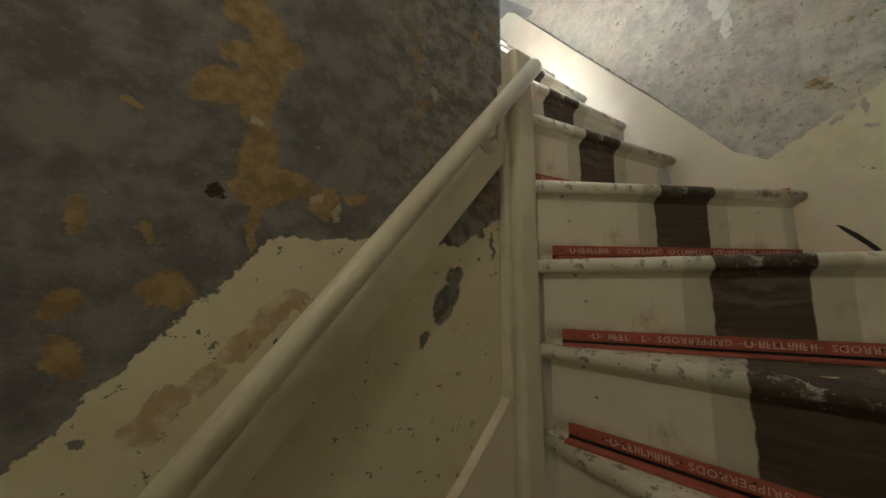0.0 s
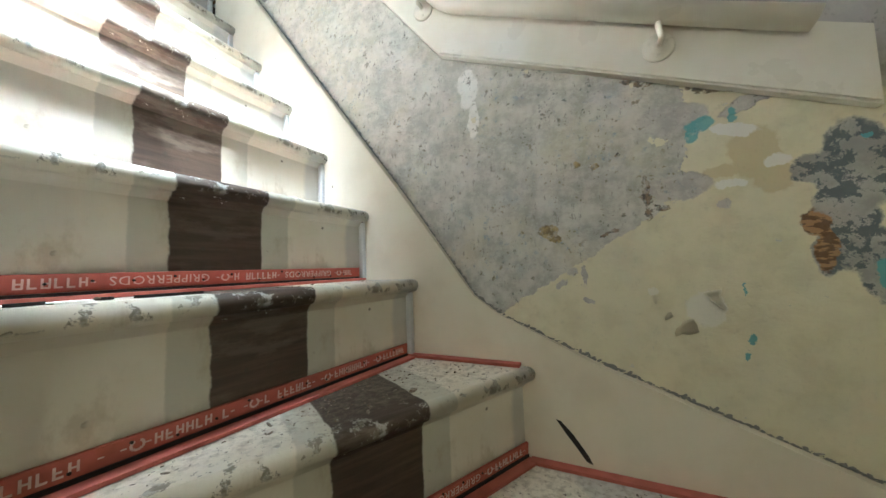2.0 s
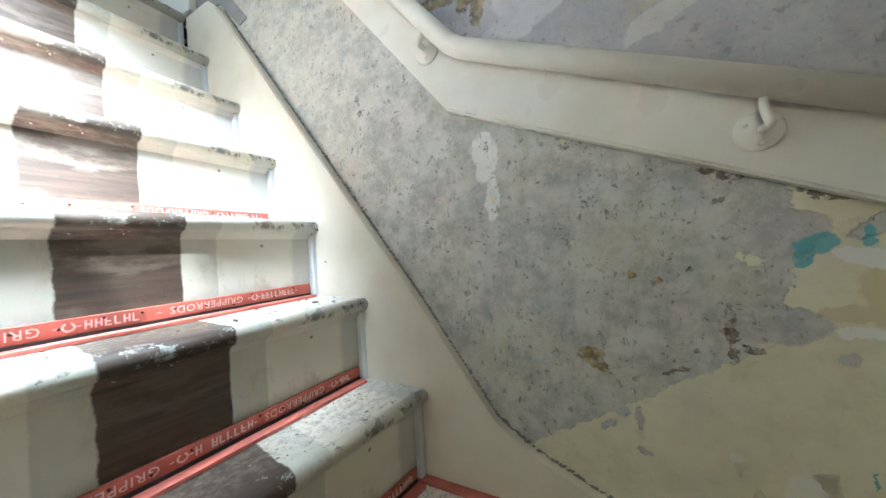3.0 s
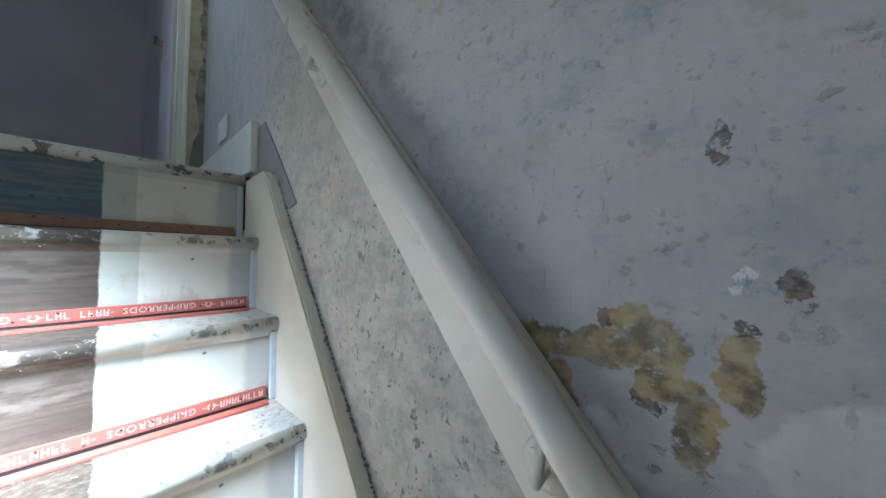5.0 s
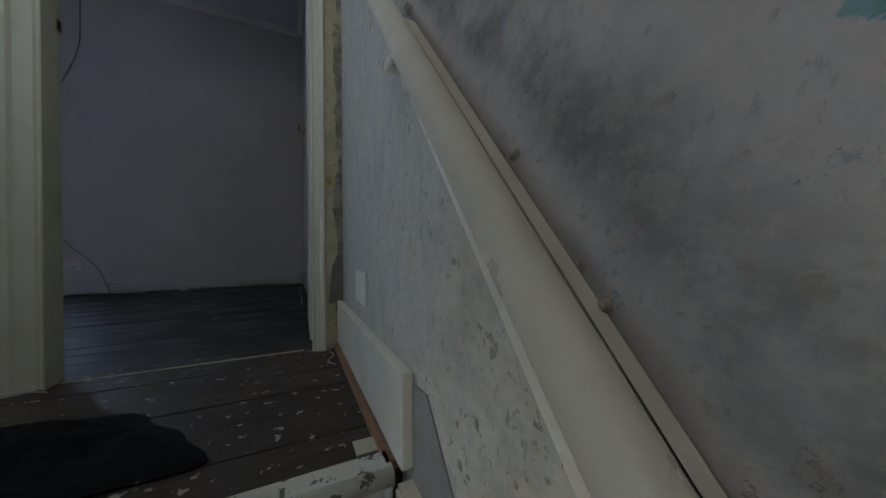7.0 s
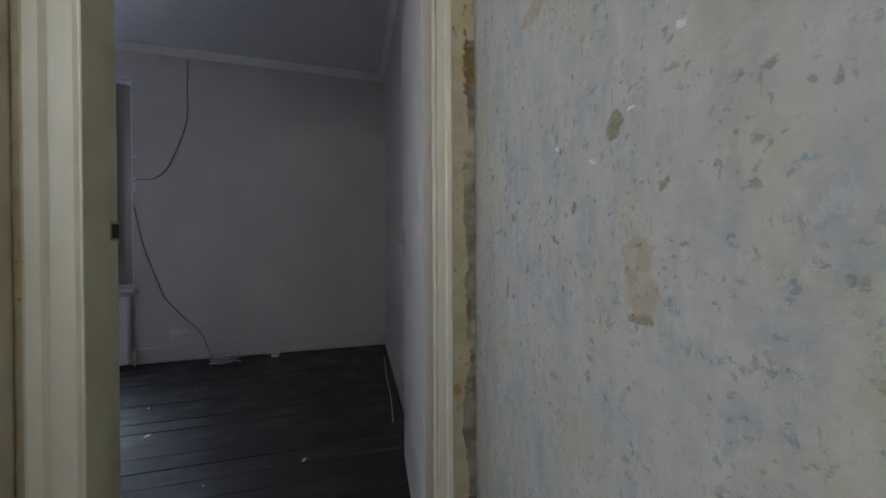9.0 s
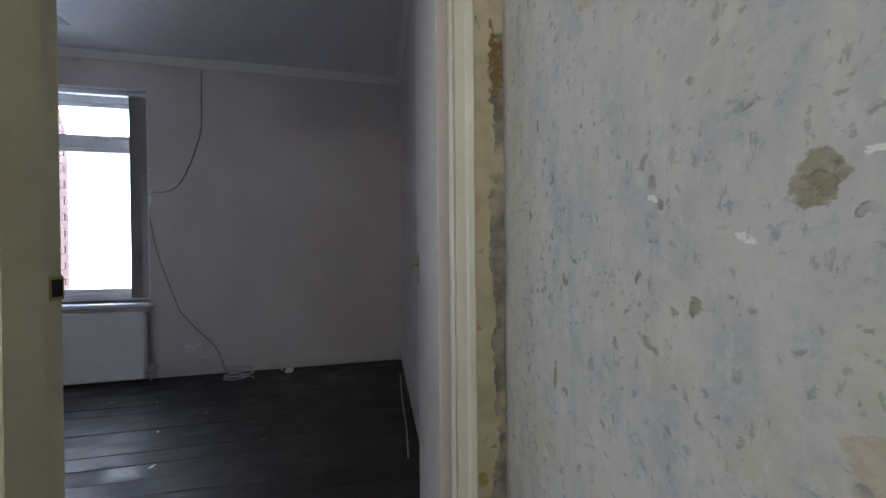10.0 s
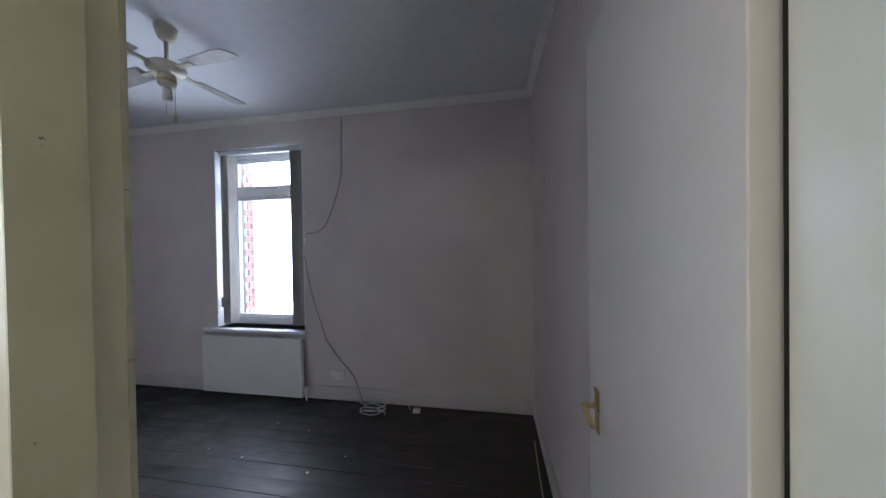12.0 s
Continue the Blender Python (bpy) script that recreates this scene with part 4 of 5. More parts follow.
def splinter(x, y, z, length, turn, seed):
    """A broken sliver of dark wood: tapered, with ragged ends."""
    rng = random.Random(seed)
    n = 6
    upper = [(length * (j / n - 0.5), 0.0035 * (0.5 + rng.random()) * (1 - abs(2 * j / n - 1) ** 3)) for j in range(n + 1)]
    lower = [(px, -0.0030 * (0.5 + rng.random()) * (1 - abs(2 * px / length) ** 3) - 0.0004) for px, _ in reversed(upper)]
    return tagged(part("splinter", prism(upper + lower, 0.0, 0.004), M_DARK, m=pose(x, y, z, 0, 0, turn)), "dark splinter of wood lying on a stair tread", "splinter", "splinters on the stairs")


def flake(x, y, z, size, turn, seed):
    """A ragged chip of pale paint, slightly curled."""
    rng = random.Random(seed)
    bm = bmesh.new()
    rim = []
    for j in range(9):
        t = 2 * math.pi * j / 9
        d = size * rng.uniform(0.6, 1.1)
        rim.append(bm.verts.new((d * math.cos(t), 0.45 * d * math.sin(t), 0.0012 + 0.12 * size * math.cos(t) ** 2)))
    mid = bm.verts.new((0, 0, 0.0012))
    for j in range(9):
        bm.faces.new((mid, rim[j], rim[(j + 1) % 9]))
    bmesh.ops.solidify(bm, geom=bm.faces[:], thickness=0.0008)
    return tagged(part("paint_flake", bm, M_CURL, m=pose(x, y, z, 0, 0, turn)), "pale flake of old paint lying on a stair tread", "paint flake", "paint flakes on the stairs")


splinter(-0.505, 0.118, 0.0005, 0.075, -8, 1)
splinter(-0.625, 0.135, 0.0005, 0.030, 12, 2)
splinter(-0.560, 0.142, 0.0005, 0.014, 20, 3)
flake(-0.415, -0.205, -2 * RISE + 0.0005, 0.014, -30, 4)
flake(-0.430, -0.130, -2 * RISE + 0.0005, 0.009, 10, 5)
flake(-0.560, -0.330, -3 * RISE + 0.0005, 0.014, -50, 6)

# ---- handrails ----


def bracket(name, parent, rose, rail, normal):
    """A round rose on the board and a bent rod to the underside of the rail."""
    rose, rail, normal = Vector(rose), Vector(rail), Vector(normal)
    m = Matrix.Translation(rose) @ normal.to_track_quat("Z", "Y").to_matrix().to_4x4()
    bm = lathe([(0.028, 0.0), (0.028, 0.003), (0.024, 0.006), (0.010, 0.008), (0.008, 0.012)], 20)
    ob = part(name, bm, M_RAIL, parent, "painted bracket", m=m, smooth=True)
    inv = m.inverted()
    mid = rose + normal * 0.034
    rod = curve_points([inv @ p for p in (rose, rose + normal * 0.022, mid, rail + Vector((0, 0, -0.012)), rail)], 4)
    part("rod", tube(rod, 0.0055, 8), M_RAIL, ob, smooth=True)
    for a in (30, 150, 270):
        part("screw", lathe([(0.0035, 0.0055), (0.0035, 0.0075), (0.002, 0.008)], 8), M_RAIL, ob, m=pose(0.018 * math.cos(radians(a)), 0.018 * math.sin(radians(a)), 0))
    return ob


def rail_line(points, radius=0.0195):
    """A mopstick rail: round with a mitred bend and a softened end."""
    pts = [Vector(p) for p in points]
    out = [pts[0]]
    for a, b, c in zip(pts, pts[1:], pts[2:]):
        out += [b + (a - b).normalized() * 0.015, b + (c - b).normalized() * 0.015]
    return tube(out + [pts[-1]], radius, 20)


RX = -0.0415
rail = thing("handrail", "cream painted round handrail with a sloping backboard", "handrail", "stair handrails")
part("rail", rail_line([(RX, -0.765, 0.408), (RX, -0.112, 0.700), (RX, 0.936, 1.970)]), M_RAIL, rail, smooth=True)
board = prism([(-0.84, 0.256), (-0.082, 0.589), (0.885, 1.815), (0.872, 1.903), (-0.122, 0.704), (-0.84, 0.388)], -0.022, -0.001, "x")
bmesh.ops.bevel(board, geom=[e for e in board.edges if all(v.co.x < -0.02 for v in e.verts)], offset=0.004, segments=2, affect="EDGES")
part("backboard", board, M_RAIL, rail, "cream painted backboard")
for y, z in ((-0.556, 0.425), (-0.042, 0.735), (0.432, 1.320), (0.834, 1.830)):
    rz = 0.700 + (y + 0.112) * 1.222 if y > -0.112 else 0.700 + (y + 0.112) * 0.4472
    bracket("bracket", rail, (-0.022, y, rz - 0.060), (RX, y, rz - 0.020), (-1, 0, 0))
low = thing("handrail", "cream painted round handrail on the dark hall wall", "handrail", "stair handrails")
part("rail", rail_line([(-1.62, 0.065, -1.022), (-0.698, 0.065, 0.090)], 0.020), M_TRIM, low, smooth=True)
part("backboard", prism([(-1.60, -1.105), (-0.754, -0.142), (-0.754, 0.0), (-1.60, -1.002)], HALL_Y - 0.020, HALL_Y - 0.001, "y"), M_TRIM, low, "cream painted backboard")
for x in (-0.825, -1.45):
    rz = 0.090 + (x + 0.698) * 1.206
    bracket("bracket", low, (x, HALL_Y - 0.020, rz - 0.062), (x, 0.065, rz - 0.021), (0, -1, 0))
structure("trim_hall", box(-1.63, -1.535, HALL_Y - 0.030, HALL_Y, HALL_FLOOR, 0.70, 0.006), M_TRIM, "cream door trim on the hall wall", "trim")

# ---- landing ----


def boards(prefix, x0, x1, y0, y1, z, wide, material, seed, owner):
    """Floorboards along x, with open joints."""
    rng = random.Random(seed)
    y = y0
    while y < y1 - 0.02:
        w = min(wide * rng.uniform(0.93, 1.05), y1 - y)
        bm = box(x0, x1, 0.0015, w - 0.0015, -0.02, rng.uniform(-0.0015, 0.0015), 0.0015)
        part("floorboard", bm, material, owner, m=pose(0, y, z))
        y += w


landing = structure("floor_landing", box(-1.60, 0.0, 0.952, DOOR_Y + 0.12, LAND - 0.15, LAND - 0.012), M_LANDING, "dark stained landing floorboards spotted with paint", "floor")
boards("landing", -1.60, -0.001, 0.964, DOOR_Y + 0.10, LAND, 0.125, M_LANDING, 3, landing)
room_floor = structure("floor_room", box(-4.75, 0.0, DOOR_Y + 0.12, FAR, LAND - 0.15, LAND - 0.012), M_ROOMFLOOR, "dark stained bedroom floorboards", "floor")
boards("room", -4.75, -0.03, DOOR_Y + 0.10, FAR, LAND, 0.118, M_ROOMFLOOR, 4, room_floor)
skirt = structure("baseboard_landing", box(-0.024, -0.001, 0.885, DOOR_Y, LAND + 0.022, LAND + 0.180, 0.004), M_CASING, "cream glossed skirting board standing off the floor", "baseboard")
part("gap_strip", box(-0.036, -0.008, 0.93, DOOR_Y - 0.02, LAND - 0.001, LAND + 0.014), M_BROWN_ROD, skirt, "rusty brown gripper strip")
structure("filler_landing", prism([(0.74, 1.16), (0.884, 1.17), (0.884, 1.325), (0.83, 1.33), (0.76, 1.25), (0.69, 1.17), (0.60, 1.06), (0.64, 1.05)], -0.003, 0.0, "x"), M_FRESH, "patch of grey filler on the wall", "plaster")
# blank plate low on the wall
plate = thing("blank_plate", "square white blanking plate on the plaster wall", "wall plate")
part("plate", box(-0.008, -0.0005, 1.228, 1.360, 1.392, 1.482, 0.003), M_WHITE, plate)
structure("filler_corner", prism([(-0.055, LAND + 0.17), (-0.001, LAND + 0.17), (-0.001, LAND + 0.36), (-0.02, LAND + 0.36), (-0.04, LAND + 0.31)], DOOR_Y - 0.003, DOOR_Y, "y"), M_FRESH, "grey filler in the corner", "plaster")

# doorway: linings, stops and moulded casings
door = tagged(new("door_1"), "open white bedroom door in a cream moulded frame", "door", kind="structure")


def casing(x0, x1, flip, z1):
    """A moulded casing: flat, bead and raised outer edge."""
    w = x1 - x0
    prof = [(0, 0), (0, -0.012), (0.10, -0.016), (0.16, -0.012), (0.22, -0.016), (0.62, -0.017), (0.70, -0.024), (0.92, -0.026), (1.0, -0.022), (1.0, 0)]
    pts = [((x1 - a * w) if flip else (x0 + a * w), DOOR_Y + b) for a, b in prof]
    return prism(pts, LAND, z1)


part("casing", casing(DX0 - 0.085, -0.787, True, HEAD + 0.06), M_CASING, door, "cream glossed casing")
part("casing", casing(-0.112, -0.066, False, HEAD + 0.06), M_CASING, door, "cream glossed casing")
part("lining", prism([(-0.7865, DOOR_Y - 0.004), (-0.7865, DOOR_Y - 0.030), (-0.784, DOOR_Y - 0.030), (-0.785, DOOR_Y + 0.030), (-0.789, DOOR_Y + 0.032), (-0.791, DOOR_Y + 0.064), (-0.793, DOOR_Y + 0.066), (-0.825, DOOR_Y + 0.066), (-0.825, DOOR_Y - 0.004)], LAND, HEAD), M_OLIVE, door, "grubby cream lining")
part("lining", box(-0.092, -0.073, DOOR_Y - 0.003, DOOR_Y + 0.103, LAND, HEAD, 0.002), M_CASING, door)
part("lining", box(DX0 - 0.03, DX1 + 0.03, DOOR_Y - 0.004, DOOR_Y + 0.125, HEAD, HEAD + 0.03, 0.003), M_CASING, door)
keep = part("strike_plate", box(-0.793, -0.7885, DOOR_Y + 0.042, DOOR_Y + 0.066, LAND + 1.018, LAND + 1.060, 0.0005), M_BRASS, door, "worn metal strike plate")
part("keep_hole", box(-0.789, -0.7875, DOOR_Y + 0.045, DOOR_Y + 0.062, LAND + 1.024, LAND + 1.054), M_DARK, keep)
HINGE = pose(-0.077, DOOR_Y + 0.115, LAND, 0, 0, -1.4)
leaf = part("door_leaf", box(-0.038, 0.0, 0.0, 0.60, 0.008, HEAD - LAND - 0.006, 0.002), M_DOOR, door, "white flush door standing open", m=HINGE)
handle = part("handle_plate", box(-0.041, -0.038, 0.505, 0.540, 0.965, 1.075, 0.001), M_BRASS, leaf, "brass handle plate")
lever = tube(curve_points([(-0.041, 0.522, 1.035), (-0.068, 0.522, 1.035), (-0.074, 0.512, 1.035), (-0.074, 0.43, 1.03)], 4), 0.007, 8)
part("lever", lever, M_BRASS, leaf, "brass lever handle", smooth=True)
for z in (0.22, 1.75):
    part("hinge", tube([(-0.006, -0.006, z), (-0.006, -0.006, z + 0.08)], 0.0045, 8), M_CASING, leaf)
structure("trim_landing", box(-1.02, -0.905, DOOR_Y - 0.06, DOOR_Y, LAND, HEAD + 0.1, 0.012), M_TRIM, "pale gloss painted post beside the doorway", "trim")
structure("threshold_line", box(DX0 + 0.02, DX1 - 0.03, DOOR_Y + 0.012, DOOR_Y + 0.018, LAND, LAND + 0.003), M_OLIVE, "thin pale strip across the doorway", "trim")


# black cloth on the landing
def cloth():
    bm = bmesh.new()
    rings = []
    for i in range(1, 25):
        r = i / 24
        ring = []
        for j in range(72):
            a = 2 * math.pi * j / 72
            lobes = 1 + 0.16 * math.sin(2 * a + 0.6) + 0.10 * math.sin(5 * a + 1.0) + 0.04 * math.sin(11 * a)
            x, y = 0.30 * r * lobes * math.cos(a), 0.16 * r * lobes * math.sin(a)
            n = noise.fractal(Vector((x * 9, y * 16, 0.3)), 0.7, 2.0, 5)
            z = 0.004 + (1 - r ** 3) * (0.022 + 0.020 * n + 0.006 * math.sin(22 * x + 30 * y))
            ring.append(bm.verts.new((x, y, max(0.003, z))))
        rings.append(ring)
    bm.faces.new(rings[0])
    for a, b in zip(rings, rings[1:]):
        for j in range(72):
            bm.faces.new((a[j], a[(j + 1) % 72], b[(j + 1) % 72], b[j]))
    bmesh.ops.solidify(bm, geom=bm.faces[:], thickness=0.0025)
    return bm


tagged(part("black_cloth", cloth(), M_CLOTH, m=pose(-0.66, 1.245, LAND + 0.0035, 0, 0, -29), smooth=True), "crumpled black cloth dropped on the landing boards", "cloth")

# solid strip filling the hinge gap, dark in place of its shade
part("hinge_gap_shade", box(-0.0865, -0.0735, DOOR_Y + 0.1035, DOOR_Y + 0.1145, LAND + 0.01, HEAD - 0.01), M_DARK, door, "dark strip standing in for the shadow in the hinge gap")

# peeling curls of paint on the lower stair wall


def curl(y, z, size, turn, seed):
    """A thin flake of paint lifting off the wall and rolling over."""
    rng = random.Random(seed)
    bm = bmesh.new()
    rows = []
    for i in range(9):
        t = i / 8
        out, up = 0.35 * size * t * t, size * (t - 0.25 * t ** 3)
        wide = size * (0.55 - 0.45 * t) * (1 + 0.25 * rng.uniform(-1, 1))
        rows.append([bm.verts.new((-0.001 - out, wide * (j / 4 - 0.5) + size * 0.1 * t * t, up + 0.02 * size * rng.uniform(-1, 1))) for j in range(5)])
    for a, b in zip(rows, rows[1:]):
        for j in range(4):
            bm.faces.new((a[j], a[j + 1], b[j + 1], b[j]))
    bmesh.ops.solidify(bm, geom=bm.faces[:], thickness=0.0008)
    return tagged(part("paint_curl", bm, M_CURL, m=pose(0, y, z, turn), smooth=True), "curl of cream paint peeling off the stair wall", "peeling paint", "paint curls")


for n, (y, z, size, turn) in enumerate(((-0.612, -0.035, 0.045, 165), (-0.585, -0.100, 0.055, -105), (-0.525, -0.045, 0.020, 200), (-0.548, -0.080, 0.022, -120), (-0.163, 0.405, 0.026, 170), (-0.395, -0.02, 0.018, 150), (-0.300, 0.490, 0.020, 175), (-0.510, 0.395, 0.018, 185), (-0.660, 0.345, 0.022, 170))):
    curl(y, z, size, turn, n)
# lumps of old filler above the rail
for y, z, size in ((0.628, 1.627, 0.0055), (0.542, 1.508, 0.005), (0.087, 0.945, 0.005), (0.893, 1.934, 0.007), (0.905, 1.950, 0.005)):
    bm = bmesh.new()
    bmesh.ops.create_icosphere(bm, subdivisions=3, radius=size)
    for v in bm.verts:
        v.co *= 1 + 0.45 * noise.fractal(v.co * 60 + Vector((y * 9, 0, z)), 0.9, 2, 3)
        v.co.x *= 0.8
    tagged(part("plaster_lump", bm, M_LUMP, m=pose(-0.001, y, z), smooth=True), "crumbly lump of old filler on the wall above the handrail", "plaster lump", "filler lumps")
# stray carpet threads and a pale chip by the skirting
for k_, pts in enumerate((((-0.06, 1.60, 1.174), (-0.05, 1.55, 1.176), (-0.075, 1.50, 1.174), (-0.055, 1.46, 1.174)), ((-0.86, 1.60, 1.173), (-0.80, 1.615, 1.175), (-0.76, 1.60, 1.173)), ((-0.12, 1.645, 1.174), (-0.09, 1.62, 1.174), (-0.05, 1.63, 1.174)))):
    tagged(part("carpet_thread", tube(curve_points(pts, 6), 0.0016, 5), M_PRINT), "stray pale carpet thread on the landing boards", "thread", "carpet threads")
tagged(part("paint_chip", box(-0.075, -0.030, 0.985, 1.030, LAND + 0.0015, LAND + 0.006, 0.001), M_OLIVE), "pale chip of board at the top of the stairs", "chip")

# ---- bedroom ----
for name, bm in (("baseboard_north_1", box(-4.75, -3.50, FAR - 0.018, FAR, LAND + 0.01, LAND + 0.135, 0.004)), ("baseboard_north_2", box(-3.50, -0.067, FAR - 0.018, FAR, LAND + 0.01, LAND + 0.135, 0.004)),
                 ("baseboard_east", prism([(-0.048, 2.42), (-0.026, 2.42), (-0.063, FAR - 0.02), (-0.083, FAR - 0.02)], LAND + 0.01, LAND + 0.13))):
    structure(name, bm, M_SKIRT, "off-white painted skirting board", "baseboard")
cove = [(0, 0), (0, -0.055), (-0.008, -0.055), (-0.012, -0.045), (-0.028, -0.026), (-0.044, -0.012), (-0.052, -0.010), (-0.052, 0)]
structure("trim_cove_north", prism([(FAR + a, CEIL + b) for a, b in cove], -4.75, -0.065, "x"), M_WHITE, "white ceiling cove", "trim")
bm = prism([(a, CEIL + b) for a, b in cove], 0.0, 2.40, "y")
ob = structure("trim_cove_east", bm, M_WHITE, "white ceiling cove", "trim")
ob.matrix_basis = pose(-0.010, DOOR_Y + 0.12, 0, 0, 0, 1.32)

win = tagged(new("window_1"), "tall white plastic window with a top light", "window", kind="structure")
FY0, FY1 = FAR + 0.17, FAR + 0.235
TR = 3.215


def bar(x0, x1, z0, z1, name="window_frame", y0=FY0, y1=FY1):
    return part(name, box(x0, x1, y0, y1, z0, z1, 0.006), M_UPVC, win)


bar(WX0, WX0 + 0.06, WB, WT)
bar(WX1 - 0.06, WX1, WB, WT)
bar(WX0 + 0.06, WX1 - 0.06, WB, WB + 0.065)
bar(WX0 + 0.06, WX1 - 0.06, WT - 0.06, WT)
bar(WX0 + 0.06, WX1 - 0.06, TR - 0.035, TR + 0.035, "transom")
for z0, z1 in ((WB + 0.065, TR - 0.035), (TR + 0.035, WT - 0.06)):
    bar(WX0 + 0.06, WX0 + 0.10, z0, z1, "sash", FY0 + 0.012, FY1 - 0.01)
    bar(WX1 - 0.10, WX1 - 0.06, z0, z1, "sash", FY0 + 0.012, FY1 - 0.01)
    bar(WX0 + 0.10, WX1 - 0.10, z0, z0 + 0.04, "sash", FY0 + 0.012, FY1 - 0.01)
    bar(WX0 + 0.10, WX1 - 0.10, z1 - 0.04, z1, "sash", FY0 + 0.012, FY1 - 0.01)
    pane = part("pane", box(WX0 + 0.10, WX1 - 0.10, FY0 + 0.030, FY0 + 0.036, z0 + 0.04, z1 - 0.04), M_GLASS, win)
    pane.visible_shadow = False
part("catch", box(-2.72, -2.60, FY0 - 0.02, FY0 + 0.012, TR + 0.04, TR + 0.06, 0.004), M_UPVC, win, "white catch")
part("reveal_lining", box(WX0 - 0.001, WX0 + 0.004, FAR - 0.002, FY0, WB, WT), M_UPVC, win)
part("reveal_lining", box(WX1 - 0.004, WX1 + 0.001, FAR - 0.002, FY0, WB, WT), M_UPVC, win)
part("reveal_lining", box(WX0, WX1, FAR - 0.002, FY0, WT - 0.004, WT + 0.001), M_UPVC, win)
part("window_sill", box(-3.335, -2.185, FAR - 0.06, FY0, WB - 0.032, WB, 0.008), M_UPVC, win, "white window board")

blind = thing("vertical_blind", "beige vertical blind drawn back to both sides of the window", "blind")
part("headrail", box(WX0 + 0.01, WX1 - 0.01, FAR + 0.035, FAR + 0.075, WT - 0.045, WT - 0.008, 0.003), M_UPVC, blind, "white headrail")
for side, x0 in (("l", WX0 + 0.075), ("r", WX1 - 0.125)):
    for i in range(8):
        a = radians(62 + 6 * math.sin(i * 2.1))
        bm = box(-0.044, 0.044, -0.0006, 0.0006, WB + 0.035, WT - 0.05)
        part("slat", bm, M_BLIND, blind, m=pose(x0 + i * 0.011, FAR + 0.055, 0, 0, 0, math.degrees(a)))
part("chain", tube([(WX0 + 0.035, FAR + 0.03, WT - 0.05), (WX0 + 0.035, FAR + 0.03, WB + 0.30)], 0.002, 6), M_UPVC, blind)
part("chain_weight", box(WX0 + 0.02, WX0 + 0.05, FAR + 0.02, FAR + 0.04, WB + 0.20, WB + 0.30, 0.006), M_BLIND, blind, "beige chain weight")


def radiator():
    rad = thing("radiator", "white panel radiator under the window", "radiator")
    x0, x1, z0, z1, y = -3.32, -2.215, LAND + 0.03, LAND + 0.595, FAR - 0.035
    bm = box(x0, x1, y - 0.045, y - 0.028, z0, z1, 0.006)
    part("panel", bm, M_RAD, rad)
    part("top_grille", box(x0, x1, y - 0.028, y, z1 - 0.012, z1 - 0.002, 0.002), M_RAD, rad)
    part("side_cover", box(x1 - 0.004, x1 + 0.002, y - 0.040, y, z0 + 0.01, z1 - 0.002, 0.002), M_RAD, rad)
    for x in (x0 + 0.15, x1 - 0.15):
        part("wall_bracket", box(x - 0.015, x + 0.015, y - 0.03, FAR, z0 + 0.05, z1 - 0.05), M_RAD, rad)
    valve = part("valve", lathe([(0.014, 0), (0.016, 0.02), (0.019, 0.03), (0.019, 0.065), (0.013, 0.075)], 12), M_WHITE, rad, "white valve cap", m=pose(x1 + 0.035, y - 0.02, z0 + 0.03), smooth=True)
    part("pipe", tube(curve_points([(x1 + 0.035, y - 0.02, z0 + 0.035), (x1 + 0.035, y - 0.02, LAND - 0.01)], 2), 0.0075, 8), M_WHITE, rad)
    part("tail", tube([(x1 - 0.01, y - 0.02, z0 + 0.04), (x1 + 0.035, y - 0.02, z0 + 0.04)], 0.008, 8), M_BRASS, rad)
    part("vent", tube([(x1 - 0.005, y - 0.02, z1 - 0.03), (x1 + 0.008, y - 0.02, z1 - 0.03)], 0.006, 6), M_BRASS, rad)


radiator()
sock = thing("wall_socket", "white double wall socket above the skirting", "socket")
part("face", box(-1.955, -1.810, FAR - 0.010, FAR - 0.0005, LAND + 0.205, LAND + 0.290, 0.003), M_WHITE, sock)
for x in (-1.92, -1.845):
    part("switch", box(x - 0.008, x + 0.008, FAR - 0.013, FAR - 0.010, LAND + 0.255, LAND + 0.275, 0.001), M_UPVC, sock)
    for dx, dz in ((0, 0.245), (-0.011, 0.228), (0.011, 0.228)):
        part("pin_hole", box(x + dx - 0.003, x + dx + 0.003, FAR - 0.0105, FAR - 0.0098, LAND + dz - 0.004, LAND + dz + 0.003), M_DARK, sock)


def cable(name, pts, r, mat, label):
    tagged(part(name, tube(curve_points(pts, 8), r, 6), mat, smooth=True), label, "cable")


cable("loose_cable", [(-1.795, FAR - 0.006, CEIL - 0.07), (-1.80, FAR - 0.006, 3.60), (-1.815, FAR - 0.006, 3.27), (-1.945, FAR - 0.008, 2.90), (-2.055, FAR - 0.008, 2.78), (-2.205, FAR - 0.006, 2.765)], 0.004, M_GREYCABLE, "thin aerial cable looping down the bedroom wall")
cable("loose_cable", [(-2.205, FAR - 0.006, 2.55), (-2.14, FAR - 0.006, 2.20), (-2.01, FAR - 0.006, 1.80), (-1.99, FAR - 0.010, 1.74), (-1.85, FAR - 0.010, 1.56), (-1.71, FAR - 0.012, 1.40), (-1.64, FAR - 0.03, 1.24), (-1.60, FAR - 0.06, LAND + 0.012)], 0.004, M_GREYCABLE, "thin cable hanging down the wall to the floor")
rng = random.Random(2)
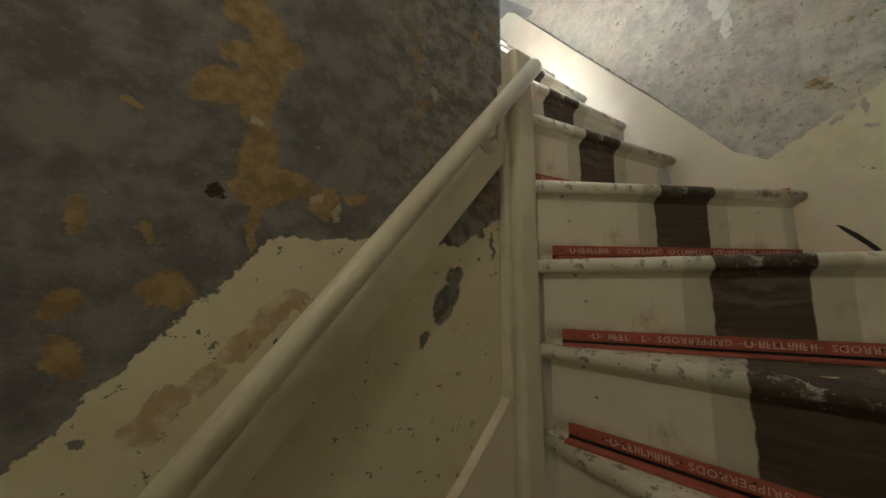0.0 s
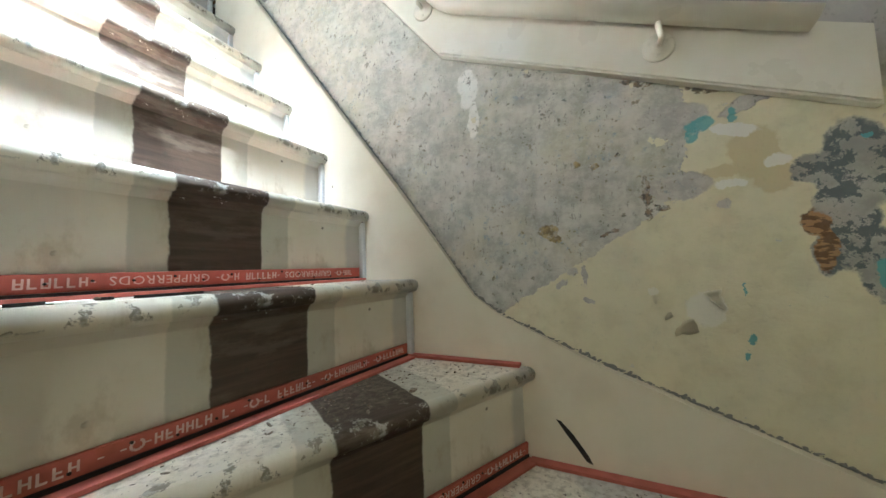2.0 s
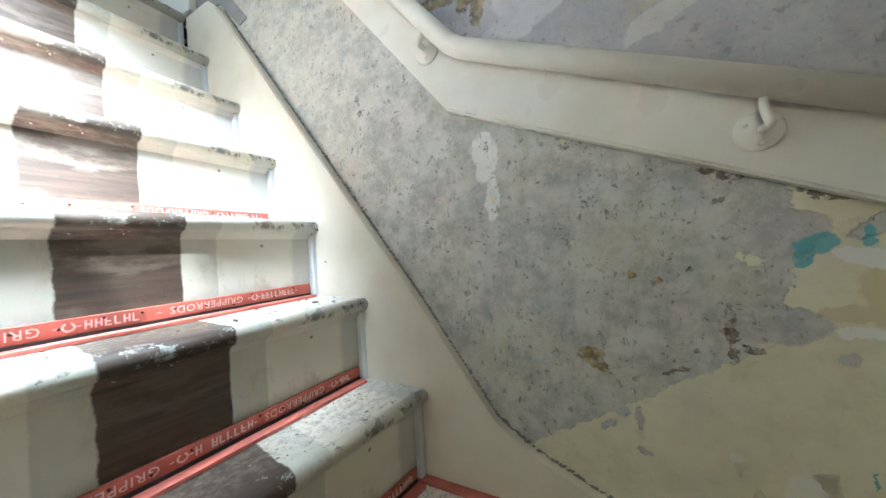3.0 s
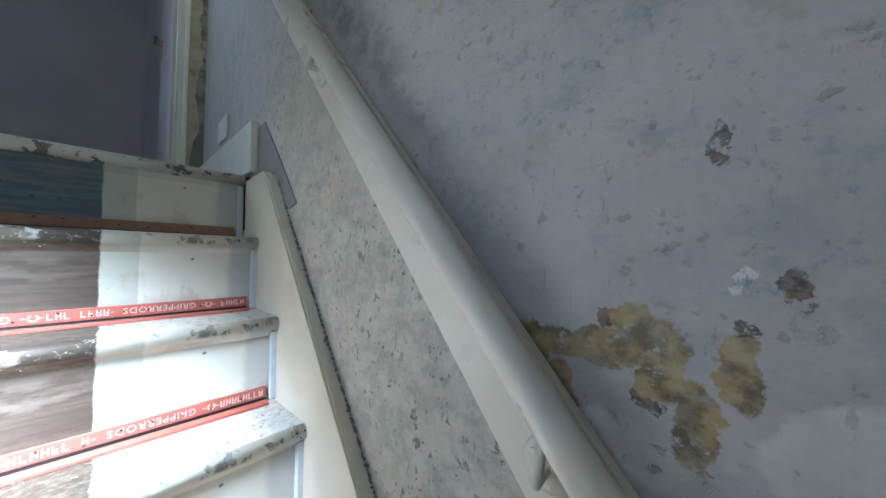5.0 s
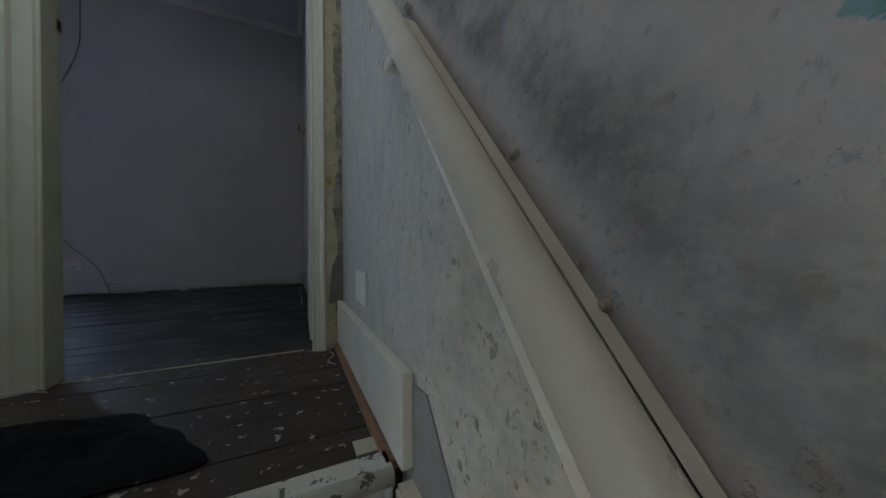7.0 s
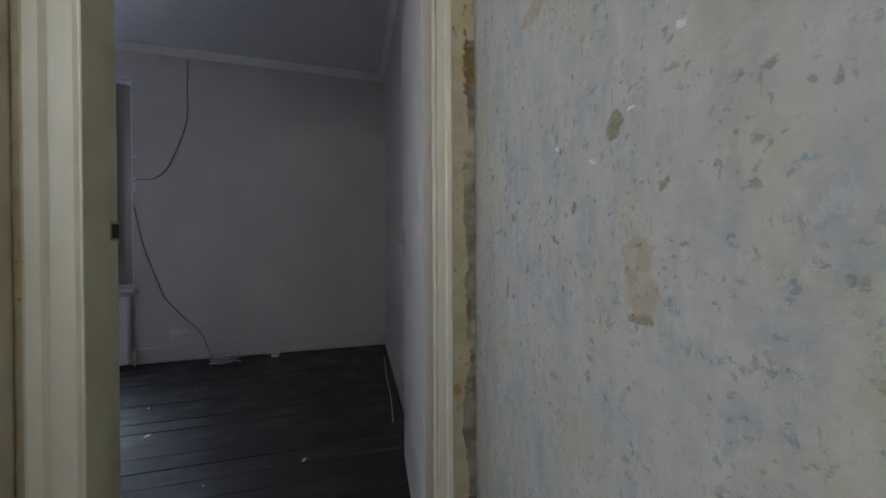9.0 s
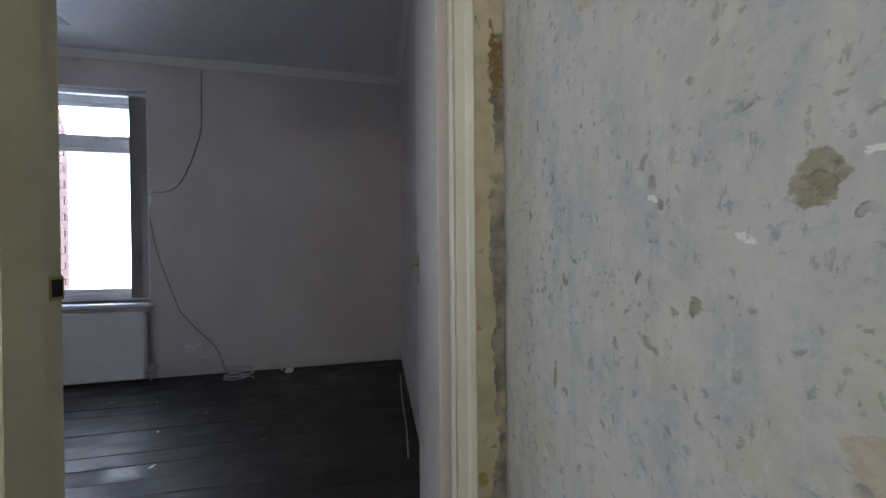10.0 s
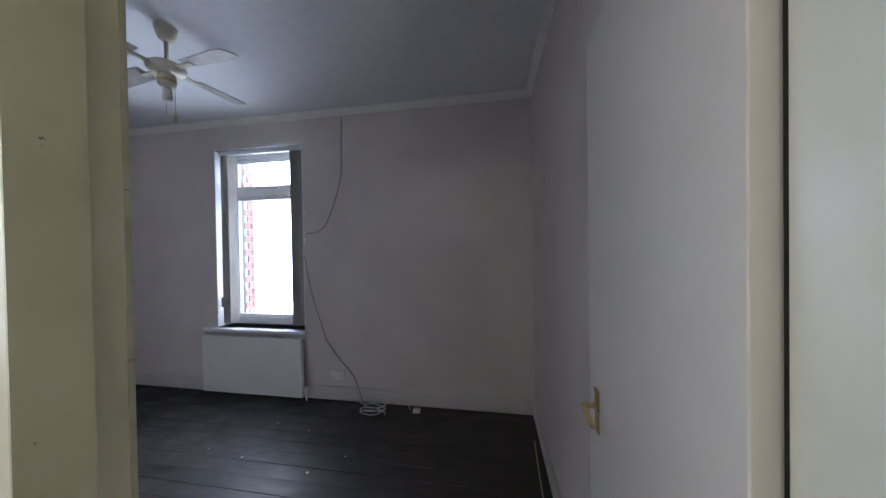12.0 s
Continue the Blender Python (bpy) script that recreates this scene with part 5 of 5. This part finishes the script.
coil = [(-1.46 + (0.10 + 0.03 * math.sin(a * 0.7)) * math.cos(a) + 0.02 * rng.random(), FAR - 0.20 + (0.045 + 0.01 * math.cos(a * 1.3)) * math.sin(a), LAND + 0.008 + 0.003 * i) for i, a in enumerate([k * 0.7 for k in range(34)])]
cable("cable_coil", coil, 0.005, M_CABLE, "coil of white cable lying on the floorboards")
cable("loose_cable", [(-1.38, FAR - 0.16, LAND + 0.06), (-1.30, FAR - 0.13, LAND + 0.10), (-1.20, FAR - 0.10, LAND + 0.09), (-1.14, FAR - 0.08, LAND + 0.006)], 0.004, M_CABLE, "cable end springing from the coil on the floor")
tag_box = tagged(part("junction_box", box(-1.11, -1.05, FAR - 0.13, FAR - 0.08, LAND + 0.002, LAND + 0.030, 0.004), M_WHITE), "small white plastic junction box on the floor", "junction box")
cable("loose_cable", [(-0.125, 2.70, LAND + 0.006), (-0.115, 3.00, LAND + 0.006), (-0.12, 3.35, LAND + 0.006), (-0.11, 3.80, LAND + 0.006)], 0.004, M_OLIVE, "thin cable along the foot of the wall")
bm = bmesh.new()
rng = random.Random(12)
for i in range(16):
    bmesh.ops.create_icosphere(bm, subdivisions=1, radius=rng.uniform(0.003, 0.010), matrix=pose(rng.uniform(-3.4, -0.4), rng.uniform(2.3, 4.0), LAND + 0.002, 0, 0, rng.uniform(0, 180)) @ Matrix.Diagonal((1.8, 1, 0.12, 1)))
tagged(part("debris", bm, M_PRINT), "scraps of paint and paper on the bedroom floor", "debris", kind="stuff")
# outlet left from the aerial on the window side
outlet = thing("cable_clip", "small white cable clips beside the window", "cable clip")
for z in (2.66, 2.76, 2.95):
    part("clip", box(-2.210, -2.188, FAR - 0.012, FAR - 0.001, z, z + (0.07 if z < 2.7 else 0.02), 0.002), M_UPVC, outlet)


def ceiling_fan():
    fan = thing("ceiling_fan", "cream four-bladed ceiling fan with a hanging light fitting", "ceiling fan", m=pose(-2.244, 2.952, CEIL))
    part("canopy", lathe([(0.022, -0.080), (0.040, -0.065), (0.054, -0.02), (0.056, 0.0)], 24), M_FAN, fan, smooth=True)
    part("downrod", lathe([(0.011, -0.20), (0.011, -0.07)], 12), M_FAN, fan, smooth=True)
    part("motor", lathe([(0.02, -0.278), (0.070, -0.270), (0.094, -0.248), (0.094, -0.228), (0.066, -0.208), (0.025, -0.195)], 28), M_FAN, fan, smooth=True)
    part("light_kit", lathe([(0.035, -0.345), (0.045, -0.33), (0.045, -0.30), (0.040, -0.26)], 20), M_FAN, fan, smooth=True)
    part("band", lathe([(0.047, -0.318), (0.048, -0.312), (0.047, -0.305)], 20), M_BRASS, fan)
    part("lamp_holder", lathe([(0.022, -0.43), (0.026, -0.42), (0.026, -0.375), (0.020, -0.345)], 16), M_WHITE, fan, "white lamp holder", smooth=True)
    for dx in (0.03, -0.035):
        part("pull_chain", tube([(dx, 0.02, -0.34), (dx, 0.02, -0.50)], 0.0016, 6), M_BRASS, fan)
    part("pull_toggle", lathe([(0.004, -0.545), (0.009, -0.535), (0.007, -0.505), (0.003, -0.50)], 10), M_BRASS, fan, m=pose(0.03, 0.02, 0), smooth=True)
    for k in range(4):
        m = pose(0, 0, -0.240, 0, 0, -6 + 90 * k)
        iron = part("blade_iron", box(0.09, 0.20, -0.018, 0.018, -0.006, 0.002, 0.002), M_FAN, fan, m=m)
        pts = [(0.165, -0.050), (0.44, -0.066), (0.475, -0.055), (0.485, -0.03), (0.485, 0.03), (0.475, 0.055), (0.44, 0.066), (0.165, 0.050)]
        part("blade", prism(pts, -0.003, 0.003), M_BLADE, fan, m=m @ pose(0, 0, 0.006, 12))


ceiling_fan()

# ---- outside the window ----
yard = structure("ground", box(-60, 60, FAR + 0.3, 90, -2.1, -2.0), M_GROUND, "pale concrete yard", "ground")
near = structure("outside_brick_reveal", box(-4.6, -3.150, FAR + 0.30, FAR + 0.44, -2.0, 4.6), M_MORTAR, "red brick window reveal outside the glass", "wall")
z = 1.5
row = 0
while z < 4.0:
    part("brick", box(-3.160, -3.140, FAR + 0.302 + (0.045 if row % 2 else 0.0), FAR + (0.438 if row % 2 else 0.392), z, z + 0.065, 0.003), M_BRICK, near)
    if not row % 2:
        part("brick", box(-3.160, -3.140, FAR + 0.402, FAR + 0.438, z, z + 0.065, 0.003), M_BRICK, near)
    z += 0.075
    row += 1
glow = bpy.data.materials.new("bright_overcast_distance")
glow.use_nodes = True
gb = glow.node_tree.nodes["Principled BSDF"]
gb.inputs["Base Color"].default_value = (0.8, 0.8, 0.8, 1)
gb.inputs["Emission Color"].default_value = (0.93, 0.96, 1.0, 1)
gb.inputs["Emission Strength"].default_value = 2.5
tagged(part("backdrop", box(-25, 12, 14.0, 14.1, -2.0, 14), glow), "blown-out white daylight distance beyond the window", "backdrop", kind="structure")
